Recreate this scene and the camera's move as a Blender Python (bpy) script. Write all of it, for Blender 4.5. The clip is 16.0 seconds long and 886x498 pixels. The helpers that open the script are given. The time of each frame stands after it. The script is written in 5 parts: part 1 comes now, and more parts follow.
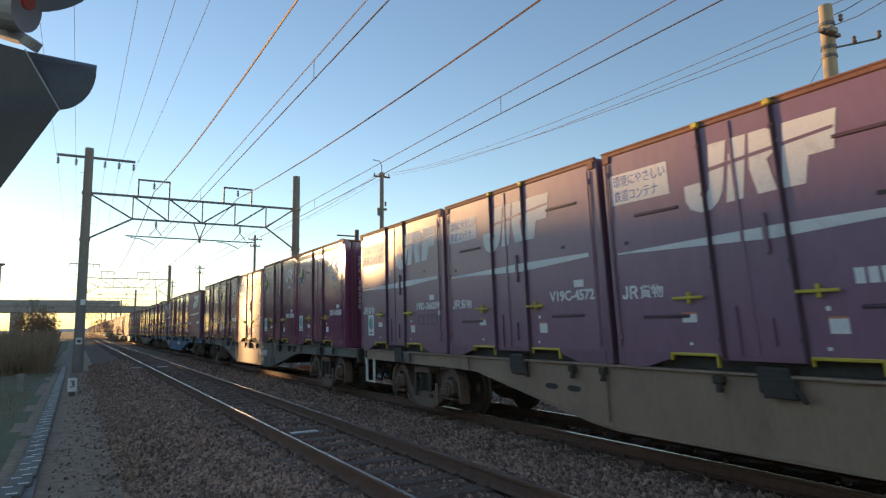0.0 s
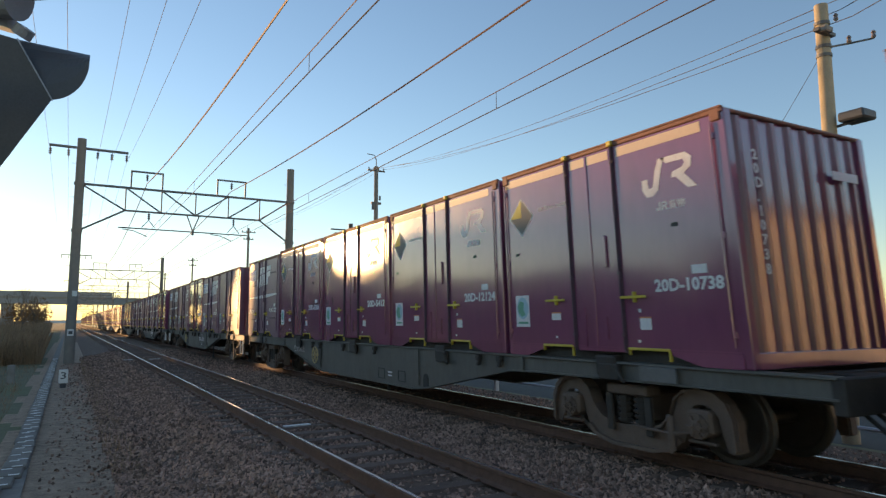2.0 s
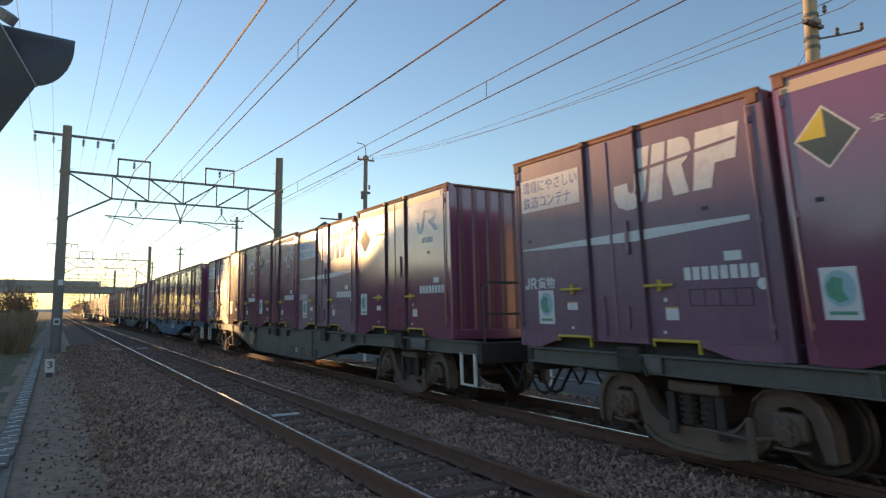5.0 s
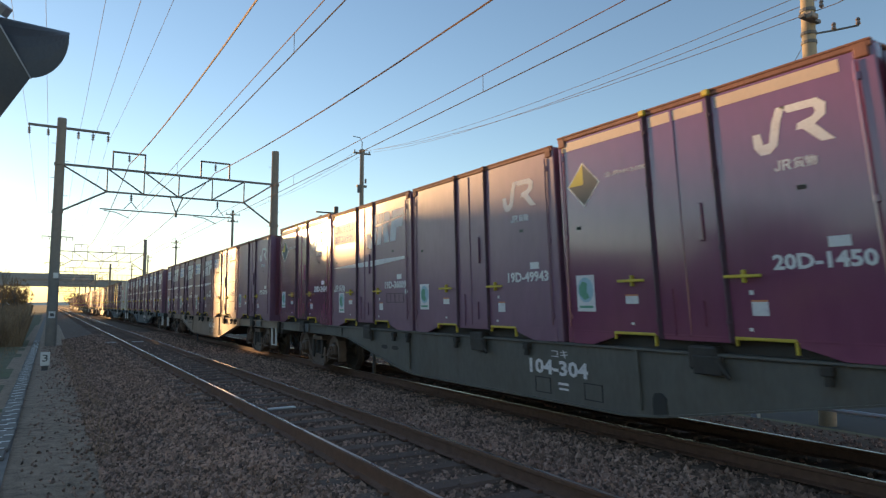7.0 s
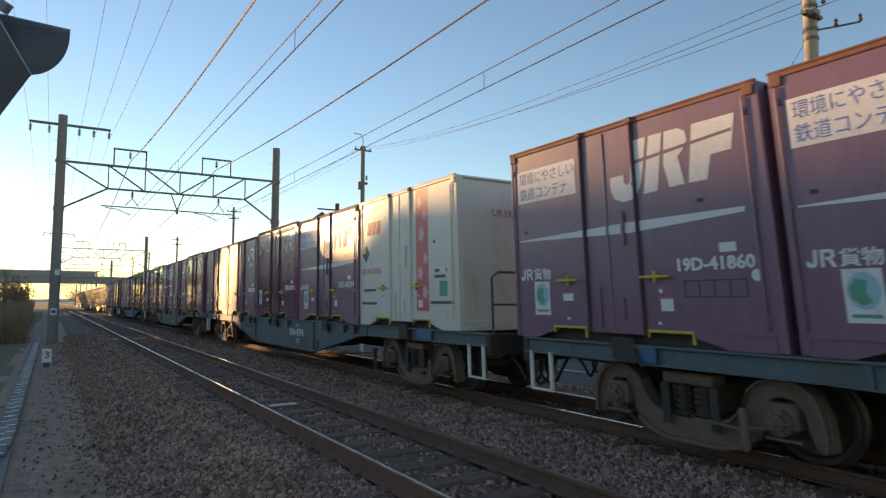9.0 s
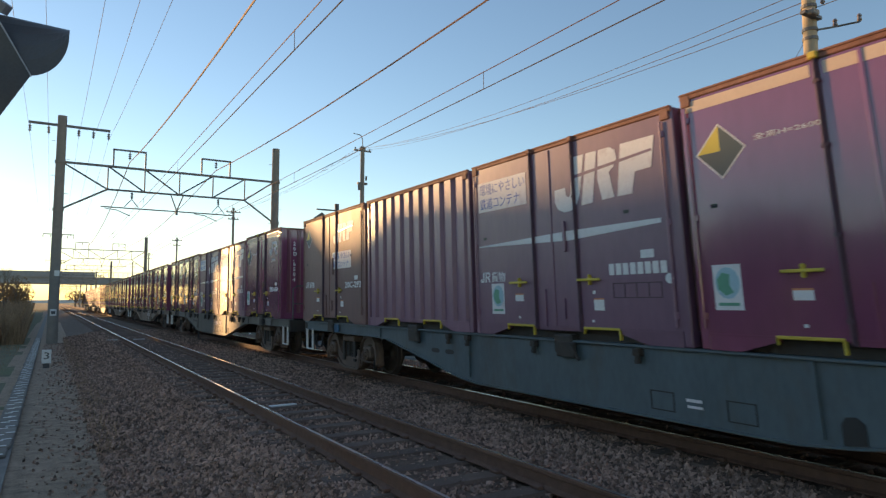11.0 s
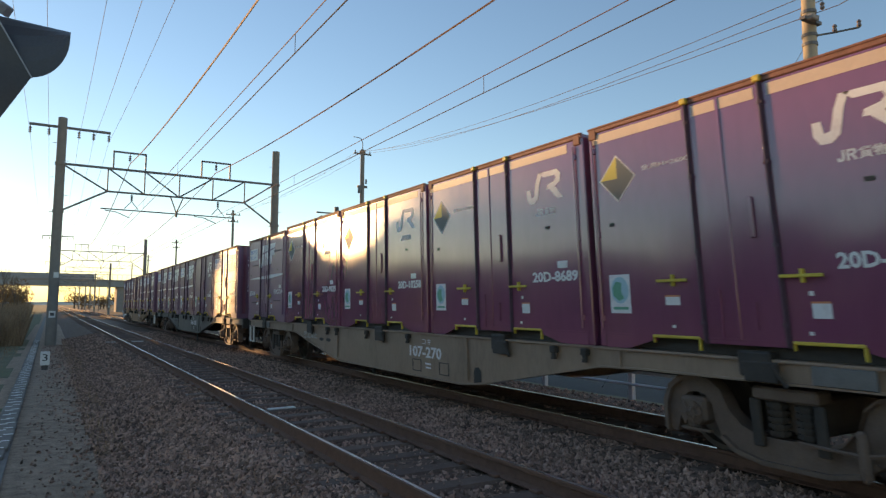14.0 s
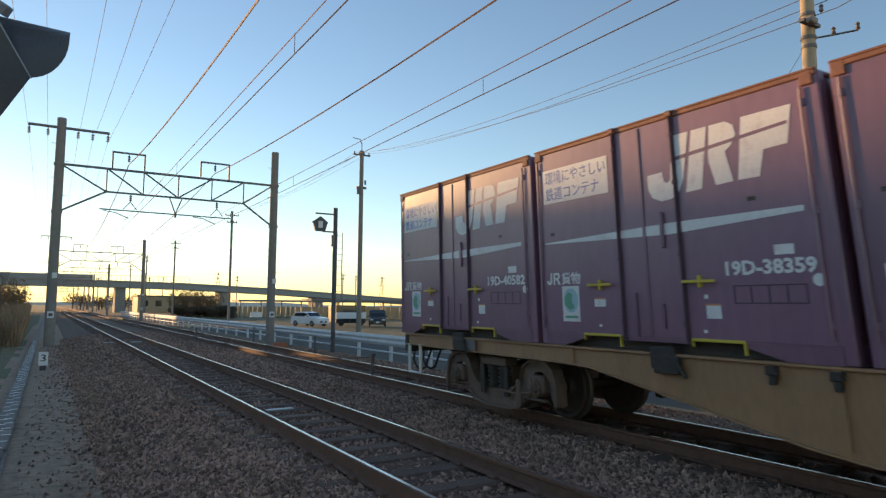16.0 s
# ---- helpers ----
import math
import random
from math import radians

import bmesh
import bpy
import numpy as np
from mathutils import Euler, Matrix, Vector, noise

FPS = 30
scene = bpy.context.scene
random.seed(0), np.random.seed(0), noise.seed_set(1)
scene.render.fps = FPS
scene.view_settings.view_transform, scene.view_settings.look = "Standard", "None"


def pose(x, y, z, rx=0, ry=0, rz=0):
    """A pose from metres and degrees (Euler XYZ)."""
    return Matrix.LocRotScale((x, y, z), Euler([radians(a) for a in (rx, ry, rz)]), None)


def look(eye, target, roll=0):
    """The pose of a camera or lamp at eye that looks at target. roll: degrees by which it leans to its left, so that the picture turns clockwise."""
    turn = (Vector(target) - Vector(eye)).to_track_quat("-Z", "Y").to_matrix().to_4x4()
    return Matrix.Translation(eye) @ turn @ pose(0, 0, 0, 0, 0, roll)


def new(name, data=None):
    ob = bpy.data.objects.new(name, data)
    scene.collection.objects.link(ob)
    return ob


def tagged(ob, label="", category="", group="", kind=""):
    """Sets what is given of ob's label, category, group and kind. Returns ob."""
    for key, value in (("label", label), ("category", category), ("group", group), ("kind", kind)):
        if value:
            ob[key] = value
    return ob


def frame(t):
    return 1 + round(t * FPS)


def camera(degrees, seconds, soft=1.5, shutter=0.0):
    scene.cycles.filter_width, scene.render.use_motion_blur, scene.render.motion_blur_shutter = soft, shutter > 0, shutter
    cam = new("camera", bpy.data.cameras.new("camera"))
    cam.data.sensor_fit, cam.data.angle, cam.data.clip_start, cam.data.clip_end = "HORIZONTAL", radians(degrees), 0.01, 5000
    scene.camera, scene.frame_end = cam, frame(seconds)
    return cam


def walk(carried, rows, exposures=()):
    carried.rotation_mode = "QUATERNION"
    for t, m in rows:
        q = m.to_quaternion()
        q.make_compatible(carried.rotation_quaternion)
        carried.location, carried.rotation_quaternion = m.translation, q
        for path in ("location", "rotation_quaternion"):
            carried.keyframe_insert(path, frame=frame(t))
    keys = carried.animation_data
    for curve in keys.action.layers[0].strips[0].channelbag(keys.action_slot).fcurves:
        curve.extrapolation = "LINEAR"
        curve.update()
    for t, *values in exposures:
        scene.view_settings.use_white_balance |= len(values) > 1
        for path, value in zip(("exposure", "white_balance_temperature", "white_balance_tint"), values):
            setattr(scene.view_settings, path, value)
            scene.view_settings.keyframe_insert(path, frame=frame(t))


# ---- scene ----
EYE = (0.0, 0.0, 1.414)


def aim(yaw, pitch, roll):
    a, b = radians(yaw), radians(pitch)
    way = Vector((math.sin(a) * math.cos(b), math.cos(a) * math.cos(b), math.sin(b)))
    return look(EYE, Vector(EYE) + way, roll)


cam = camera(68.70, 16.0, soft=1.3, shutter=0.46)
# a phone's sensor, read from the top row to the bottom one: the passing train leans
scene.cycles.rolling_shutter_type, scene.cycles.rolling_shutter_duration = "TOP", 0.07
walk(cam, [(t, aim(*a)) for t, *a in (
    (0.0, 29.332, 6.856, -0.653),
    (0.5, 29.468, 6.678, -0.698),
    (1.0, 29.609, 6.641, -0.271),
    (1.5, 29.765, 6.530, -0.195),
    (2.0, 29.872, 6.400, -0.133),
    (2.5, 30.028, 6.225, -0.086),
    (3.0, 30.209, 6.063, -0.047),
    (3.5, 30.354, 5.939, 0.038),
    (4.0, 30.487, 5.796, 0.027),
    (6.5, 31.151, 5.068, -0.015),
    (7.0, 31.139, 4.951, 0.058),
    (7.5, 31.112, 4.837, 0.046),
    (8.0, 31.111, 4.784, 0.111),
    (8.5, 31.065, 4.681, 0.022),
    (9.0, 31.052, 4.675, 0.059),
    (11.5, 31.080, 4.733, -0.021),
    (12.0, 31.081, 4.782, 0.050),
    (12.5, 31.104, 4.833, 0.075),
    (13.0, 31.110, 4.921, 0.173),
    (13.5, 31.118, 4.970, 0.202),
    (14.0, 31.116, 5.014, 0.240),
    (14.5, 31.128, 5.029, 0.238),
    (15.0, 31.151, 5.048, 0.217),
    (15.5, 31.189, 5.098, 0.248),
    (16.0, 31.207, 5.124, 0.370),
)], exposures=[(0.0, 1.06, 7000, 17), (16.0, 1.06, 7000, 17)])

# ---- light ----
SUN_AZ, SUN_EL = -21.0, 6.0
world = bpy.data.worlds.new("sky")
scene.world = world
world.use_nodes = True
wn = world.node_tree
sky = wn.nodes.new("ShaderNodeTexSky")
sky.sky_type = 'NISHITA'
sky.sun_disc = False
sky.sun_elevation = radians(SUN_EL)
sky.sun_rotation = radians(SUN_AZ)
sky.altitude = 10
sky.air_density, sky.dust_density, sky.ozone_density = 1.0, 0.06, 2.2
wn.links.new(sky.outputs[0], wn.nodes["Background"].inputs[0])
wn.nodes["Background"].inputs[1].default_value = 0.15
sun = new("sun", bpy.data.lights.new("sun", 'SUN'))
sun.data.energy, sun.data.angle, sun.data.color = 2.9, radians(0.5), (1.0, 0.60, 0.26)
sa, se = radians(SUN_AZ), radians(SUN_EL)
sun.matrix_world = look((0, 0, 40), Vector((0, 0, 40)) - Vector((math.sin(sa) * math.cos(se), math.cos(sa) * math.cos(se), math.sin(se))))

# ---- materials ----


def mat(name, col, rough=0.6, metal=0.0, var=0.2, scale=6.0, bump=0.15, stain=None, stain_amt=0.35, stain_scale=1.5, coat=0.0, coat_ior=1.5, coat_rough=0.12, rnd=0.0, stretch=(1, 1, 1), glow=None, fine=9.0, isl=0.0):
    m = bpy.data.materials.new(name)
    m.use_nodes = True
    nt = m.node_tree
    b = nt.nodes["Principled BSDF"]
    tc = nt.nodes.new("ShaderNodeTexCoord")
    mp = nt.nodes.new("ShaderNodeMapping")
    mp.inputs["Scale"].default_value = stretch
    nt.links.new(tc.outputs["Object"], mp.inputs[0])
    n1 = nt.nodes.new("ShaderNodeTexNoise")
    n1.inputs["Scale"].default_value, n1.inputs["Detail"].default_value = scale, 6
    n2 = nt.nodes.new("ShaderNodeTexNoise")
    n2.inputs["Scale"].default_value, n2.inputs["Detail"].default_value = scale * fine, 4
    n3 = nt.nodes.new("ShaderNodeTexNoise")
    n3.inputs["Scale"].default_value, n3.inputs["Detail"].default_value = stain_scale, 8
    n3.inputs["Roughness"].default_value = 0.7
    oi = nt.nodes.new("ShaderNodeObjectInfo")
    off = nt.nodes.new("ShaderNodeVectorMath")
    off.operation = 'ADD'
    mulr = nt.nodes.new("ShaderNodeMath")
    mulr.operation = 'MULTIPLY'
    mulr.inputs[1].default_value = 37.0
    nt.links.new(oi.outputs["Random"], mulr.inputs[0])
    nt.links.new(mp.outputs[0], off.inputs[0])
    nt.links.new(mulr.outputs[0], off.inputs[1])
    for n in (n1, n2, n3):
        nt.links.new(off.outputs[0], n.inputs["Vector"])
    mix = nt.nodes.new("ShaderNodeMath")
    mix.operation = 'ADD'
    nt.links.new(n1.outputs["Fac"], mix.inputs[0])
    nt.links.new(n2.outputs["Fac"], mix.inputs[1])
    mr = nt.nodes.new("ShaderNodeMapRange")
    mr.inputs[1].default_value, mr.inputs[2].default_value = 0.6, 1.4
    mr.inputs[3].default_value, mr.inputs[4].default_value = 1 - var, 1 + var
    nt.links.new(mix.outputs[0], mr.inputs[0])
    val = mr.outputs[0]
    if rnd:
        r2 = nt.nodes.new("ShaderNodeMapRange")
        r2.inputs[3].default_value, r2.inputs[4].default_value = 1 - rnd, 1 + rnd
        nt.links.new(oi.outputs["Random"], r2.inputs[0])
        mm = nt.nodes.new("ShaderNodeMath")
        mm.operation = 'MULTIPLY'
        nt.links.new(val, mm.inputs[0])
        nt.links.new(r2.outputs[0], mm.inputs[1])
        val = mm.outputs[0]
    if isl:
        ge = nt.nodes.new("ShaderNodeNewGeometry")
        r3 = nt.nodes.new("ShaderNodeMapRange")
        r3.inputs[3].default_value, r3.inputs[4].default_value = 1 - isl, 1 + isl
        nt.links.new(ge.outputs["Random Per Island"], r3.inputs[0])
        m3 = nt.nodes.new("ShaderNodeMath")
        m3.operation = 'MULTIPLY'
        nt.links.new(val, m3.inputs[0])
        nt.links.new(r3.outputs[0], m3.inputs[1])
        val = m3.outputs[0]
    vm = nt.nodes.new("ShaderNodeVectorMath")
    vm.operation = 'SCALE'
    vm.inputs[0].default_value = col
    nt.links.new(val, vm.inputs["Scale"])
    colout = vm.outputs[0]
    if stain:
        rp = nt.nodes.new("ShaderNodeMapRange")
        rp.inputs[1].default_value, rp.inputs[2].default_value = 0.52, 0.72
        rp.inputs[4].default_value = stain_amt
        nt.links.new(n3.outputs["Fac"], rp.inputs[0])
        mc = nt.nodes.new("ShaderNodeMix")
        mc.data_type = 'RGBA'
        mc.inputs[7].default_value = (*stain, 1)
        nt.links.new(rp.outputs[0], mc.inputs[0])
        nt.links.new(colout, mc.inputs[6])
        colout = mc.outputs[2]
    nt.links.new(colout, b.inputs["Base Color"])
    rr = nt.nodes.new("ShaderNodeMapRange")
    rr.inputs[3].default_value, rr.inputs[4].default_value = max(0.02, rough - 0.1), min(1, rough + 0.12)
    nt.links.new(n3.outputs["Fac"], rr.inputs[0])
    nt.links.new(rr.outputs[0], b.inputs["Roughness"])
    b.inputs["Metallic"].default_value = metal
    b.inputs["Coat Weight"].default_value = coat
    b.inputs["Coat Roughness"].default_value, b.inputs["Coat IOR"].default_value = coat_rough, coat_ior
    if bump:
        bp = nt.nodes.new("ShaderNodeBump")
        bp.inputs["Strength"].default_value, bp.inputs["Distance"].default_value = bump, 0.02
        nt.links.new(mix.outputs[0], bp.inputs["Height"])
        nt.links.new(bp.outputs[0], b.inputs["Normal"])
    if glow:
        b.inputs["Emission Color"].default_value, b.inputs["Emission Strength"].default_value = (*glow[:3], 1), glow[3]
    return m


PURPLE = mat("purple_paint_worn", (0.205, 0.100, 0.160), 0.42, var=0.12, scale=1.2, bump=0.03, stain=(0.27, 0.165, 0.19), stain_amt=0.35, rnd=0.16, coat=0.3, coat_ior=1.6, coat_rough=0.25, stretch=(1, 1, 0.35))
FADED = mat("faded_brown_purple_paint", (0.205, 0.105, 0.100), 0.5, var=0.14, scale=1.2, bump=0.04, stain=(0.25, 0.15, 0.13), stain_amt=0.4, stretch=(1, 1, 0.35))
WINE = mat("wine_red_paint_glossy", (0.235, 0.064, 0.135), 0.20, var=0.10, scale=0.9, bump=0.03, stain=(0.16, 0.06, 0.08), stain_amt=0.22, rnd=0.12, coat=1.0, coat_ior=1.6, coat_rough=0.10, stretch=(1, 1, 0.35))
ENDWALL = mat("purple_end_wall", (0.20, 0.068, 0.10), 0.3, coat=0.4, var=0.14, scale=1.6, bump=0.05, stain=(0.16, 0.08, 0.06), stain_amt=0.4, stretch=(1, 1, 0.3))
SEAM = mat("dark_door_gear", (0.085, 0.042, 0.065), 0.55, var=0.2, scale=9)
RUST = mat("rusty_top_rail", (0.24, 0.105, 0.075), 0.7, var=0.3, scale=7, stain=(0.10, 0.04, 0.03))
CREAM = mat("cream_band", (0.62, 0.47, 0.36), 0.45, var=0.08, scale=3, bump=0.03)
WHITE = mat("white_marking", (0.74, 0.73, 0.74), 0.5, var=0.10, scale=5, bump=0.02, stain=(0.36, 0.28, 0.32), stain_amt=0.5, stain_scale=5)
NOTICE = mat("dull_white_notice", (0.42, 0.41, 0.38), 0.6, var=0.15, scale=8, bump=0.02)
SLOGAN = mat("blue_lettering", (0.12, 0.19, 0.48), 0.5, var=0.05, bump=0)
YELLOW = mat("yellow_steel", (0.62, 0.47, 0.06), 0.5, var=0.2, scale=12, stain=(0.15, 0.08, 0.04))
HAZ = mat("dark_green_diamond", (0.05, 0.085, 0.095), 0.5, var=0.05, bump=0)
HAZY = mat("yellow_diamond", (0.66, 0.52, 0.07), 0.5, var=0.05, bump=0)
GREEN = mat("green_sticker", (0.10, 0.33, 0.22), 0.5, var=0.15, scale=20, bump=0)
BLUE = mat("blue_sticker", (0.33, 0.52, 0.60), 0.5, var=0.1, scale=20, bump=0)
TAG_SUNTUFT = mat("orange_tag_edge_and_sunlit_tuft", (0.62, 0.22, 0.10), 0.5, var=0.1, bump=0)
IVORY = mat("ivory_paint", (0.70, 0.66, 0.58), 0.42, var=0.08, scale=1.5, bump=0.04, stain=(0.42, 0.28, 0.16), stain_amt=0.5, stretch=(1, 1, 0.3))
IVEND = mat("grimy_ivory_end", (0.56, 0.52, 0.47), 0.5, var=0.12, scale=1.2, stain=(0.22, 0.15, 0.10), stain_amt=0.75, stain_scale=0.8, stretch=(1, 1, 0.4))
REDBAND = mat("coral_red_band", (0.62, 0.12, 0.14), 0.45, var=0.2, scale=6, bump=0.02)
PETAL = mat("pale_pink_petal", (0.74, 0.46, 0.44), 0.45, var=0.05, bump=0)
LOGORED = mat("red_logo", (0.55, 0.08, 0.05), 0.45, var=0.05, bump=0)
W_BEIGE = mat("grey_beige_wagon_paint", (0.29, 0.205, 0.150), 0.5, var=0.15, scale=2, stain=(0.13, 0.09, 0.06), stain_amt=0.6, stretch=(1, 1, 0.4))
W_TAN = mat("tan_brown_wagon_paint", (0.34, 0.195, 0.105), 0.5, var=0.15, scale=2, stain=(0.16, 0.10, 0.06), stain_amt=0.5, stretch=(1, 1, 0.4))
W_GREEN = mat("grey_green_wagon_paint", (0.112, 0.110, 0.100), 0.55, var=0.18, scale=2, stain=(0.09, 0.07, 0.05), stain_amt=0.6, stretch=(1, 1, 0.4))
W_BLUE = mat("sky_blue_wagon_paint", (0.040, 0.130, 0.230), 0.5, var=0.15, scale=2, stain=(0.08, 0.08, 0.08), stain_amt=0.55, stretch=(1, 1, 0.4))
W_SLATE = mat("dull_slate_wagon_paint", (0.085, 0.122, 0.140), 0.55, var=0.18, scale=2, stain=(0.09, 0.08, 0.06), stain_amt=0.6, stretch=(1, 1, 0.4))
BOGIE = mat("grimy_grey_bogie", (0.150, 0.105, 0.082), 0.65, var=0.25, scale=8, bump=0.2, stain=(0.07, 0.045, 0.03), stain_amt=0.7, stain_scale=4)
WHEEL = mat("wheel_steel", (0.10, 0.085, 0.075), 0.5, metal=0.5, var=0.2, scale=8)
UNDER = mat("dark_underframe", (0.042, 0.036, 0.032), 0.7, var=0.3, scale=8, stain=(0.10, 0.06, 0.03))
RUBBER = mat("black_rubber_hose", (0.02, 0.02, 0.02), 0.6, var=0.2)
TANPAINT = mat("tan_wheel_paint", (0.52, 0.40, 0.20), 0.5, var=0.15, scale=12, stain=(0.25, 0.18, 0.10))
STEPW = mat("white_step_paint", (0.72, 0.72, 0.70), 0.5, var=0.15, scale=12, stain=(0.25, 0.2, 0.17))
RAILTOP = mat("polished_rail_head", (0.62, 0.60, 0.58), 0.26, metal=1.0, var=0.1, scale=3, bump=0.02, stretch=(1, 0.05, 1))
RAILWEB = mat("rusty_rail_web", (0.155, 0.078, 0.052), 0.85, var=0.3, scale=12, bump=0.3)
SLEEPER = mat("rust_dusted_sleeper", (0.155, 0.100, 0.075), 0.9, var=0.3, scale=9, bump=0.3, rnd=0.2)
STONE = mat("ballast_stone", (0.315, 0.190, 0.138), 0.8, isl=0.7, var=0.4, scale=3, bump=0.3, stain=(0.13, 0.075, 0.045), stain_amt=0.7, stain_scale=0.7, fine=6.0)
BALLAST = mat("ballast_bed", (0.135, 0.082, 0.056), 0.95, var=0.6, scale=7, bump=0.9, stain=(0.115, 0.065, 0.038), stain_amt=0.8, stain_scale=0.6, fine=5.0)
DIRT = mat("gravelly_path", (0.345, 0.235, 0.160), 0.95, var=0.6, scale=7, bump=1.0, stain=(0.11, 0.095, 0.06), stain_amt=0.6, stain_scale=1.1)
GRASS = mat("winter_grass_ground", (0.135, 0.125, 0.065), 0.95, var=0.4, scale=2, bump=0.6, stain=(0.12, 0.145, 0.055), stain_amt=0.85, stain_scale=0.3)
ASPHALT = mat("asphalt", (0.050, 0.048, 0.047), 0.95, var=0.15, scale=6, bump=0.2)
CONC = mat("weathered_concrete", (0.29, 0.265, 0.235), 0.85, var=0.2, scale=5, bump=0.25, stain=(0.16, 0.14, 0.11), stain_amt=0.6)
TROUGH = mat("dull_trough_concrete", (0.205, 0.180, 0.155), 0.9, var=0.22, scale=5, bump=0.25, rnd=0.12, stain=(0.13, 0.11, 0.085), stain_amt=0.6)
CONCPOLE = mat("pole_concrete", (0.25, 0.222, 0.195), 0.85, var=0.15, scale=4, bump=0.15, stain=(0.17, 0.15, 0.13), stain_amt=0.5)
TANPOLE = mat("pale_tan_pole", (0.46, 0.37, 0.25), 0.8, var=0.12, scale=4, bump=0.1)
GALV = mat("galvanised_steel", (0.17, 0.165, 0.16), 0.6, metal=0.2, var=0.2, scale=10)
DARKST = mat("dark_steel", (0.10, 0.10, 0.105), 0.6, metal=0.3, var=0.2, scale=9)
WIRE = mat("bronze_wire", (0.25, 0.140, 0.098), 0.5, metal=0.2, var=0.1)
WIREB = mat("thin_dark_wire", (0.10, 0.08, 0.075), 0.8, metal=0.0, var=0.1)
PORC = mat("porcelain_insulator", (0.24, 0.20, 0.19), 0.25, var=0.1)
GUARD = mat("pale_guard_rail", (0.55, 0.58, 0.60), 0.5, var=0.12, scale=4, stain=(0.3, 0.28, 0.25))
BLACKP = mat("black_signal_paint", (0.075, 0.082, 0.092), 0.5, var=0.15, scale=20, bump=0.05)
GREYP = mat("pale_grey_paint", (0.40, 0.42, 0.44), 0.5, var=0.1, scale=20, bump=0.03)
REDLENS = mat("red_lamp_lens", (0.55, 0.03, 0.03), 0.15, var=0.05, bump=0)
CARW = mat("white_car_paint", (0.78, 0.79, 0.80), 0.22, var=0.02, bump=0, coat=0.6)
CARD = mat("black_car_paint", (0.03, 0.03, 0.035), 0.25, var=0.05, bump=0, coat=0.6)
GLASSD = mat("dark_car_glass", (0.02, 0.025, 0.03), 0.06, var=0.02, bump=0)
TYRE = mat("tyre_rubber", (0.025, 0.025, 0.025), 0.8, var=0.2)
LIGHTC = mat("headlight_clear", (0.7, 0.7, 0.7), 0.1, var=0.02, bump=0)
ROOF = mat("grey_roof", (0.20, 0.19, 0.185), 0.7, var=0.2, scale=3)
WALLH = mat("house_plaster", (0.45, 0.42, 0.37), 0.8, var=0.12, scale=2, bump=0.1)
WALLC = mat("cream_plaster_wall", (0.74, 0.62, 0.45), 0.7, var=0.12, scale=2, stain=(0.5, 0.4, 0.3))
WALLT = mat("warm_shed_wall", (0.50, 0.38, 0.24), 0.7, var=0.15, scale=3)
REED = mat("dry_reeds", (0.32, 0.205, 0.120), 0.9, var=0.5, scale=2, bump=0)
HEDGE = mat("brown_green_hedge_leaf", (0.085, 0.060, 0.034), 0.85, var=0.5, scale=2, bump=0)
BRUSH = mat("brown_brush_leaf", (0.20, 0.115, 0.05), 0.9, var=0.5, scale=2, bump=0)
BARK = mat("grey_bark", (0.14, 0.11, 0.085), 0.9, var=0.3, scale=10)
BRIDGEM = mat("bridge_girder_paint", (0.29, 0.29, 0.285), 0.6, var=0.15, scale=1)
# pale base colour stands in for the haze in front of the hills
HILL = mat("haze_pale_hill", (0.62, 0.62, 0.64), 1.0, var=0.08, scale=0.01, bump=0)
PLATE = mat("white_sign_plate", (0.72, 0.71, 0.68), 0.5, var=0.1, scale=10, bump=0.02)
# besides lettering, fills pockets, slots and holes with painted darkness
BLACKT = mat("black_lettering_and_openings", (0.03, 0.03, 0.03), 0.6, var=0.05, bump=0)

# ---- mesh tools ----


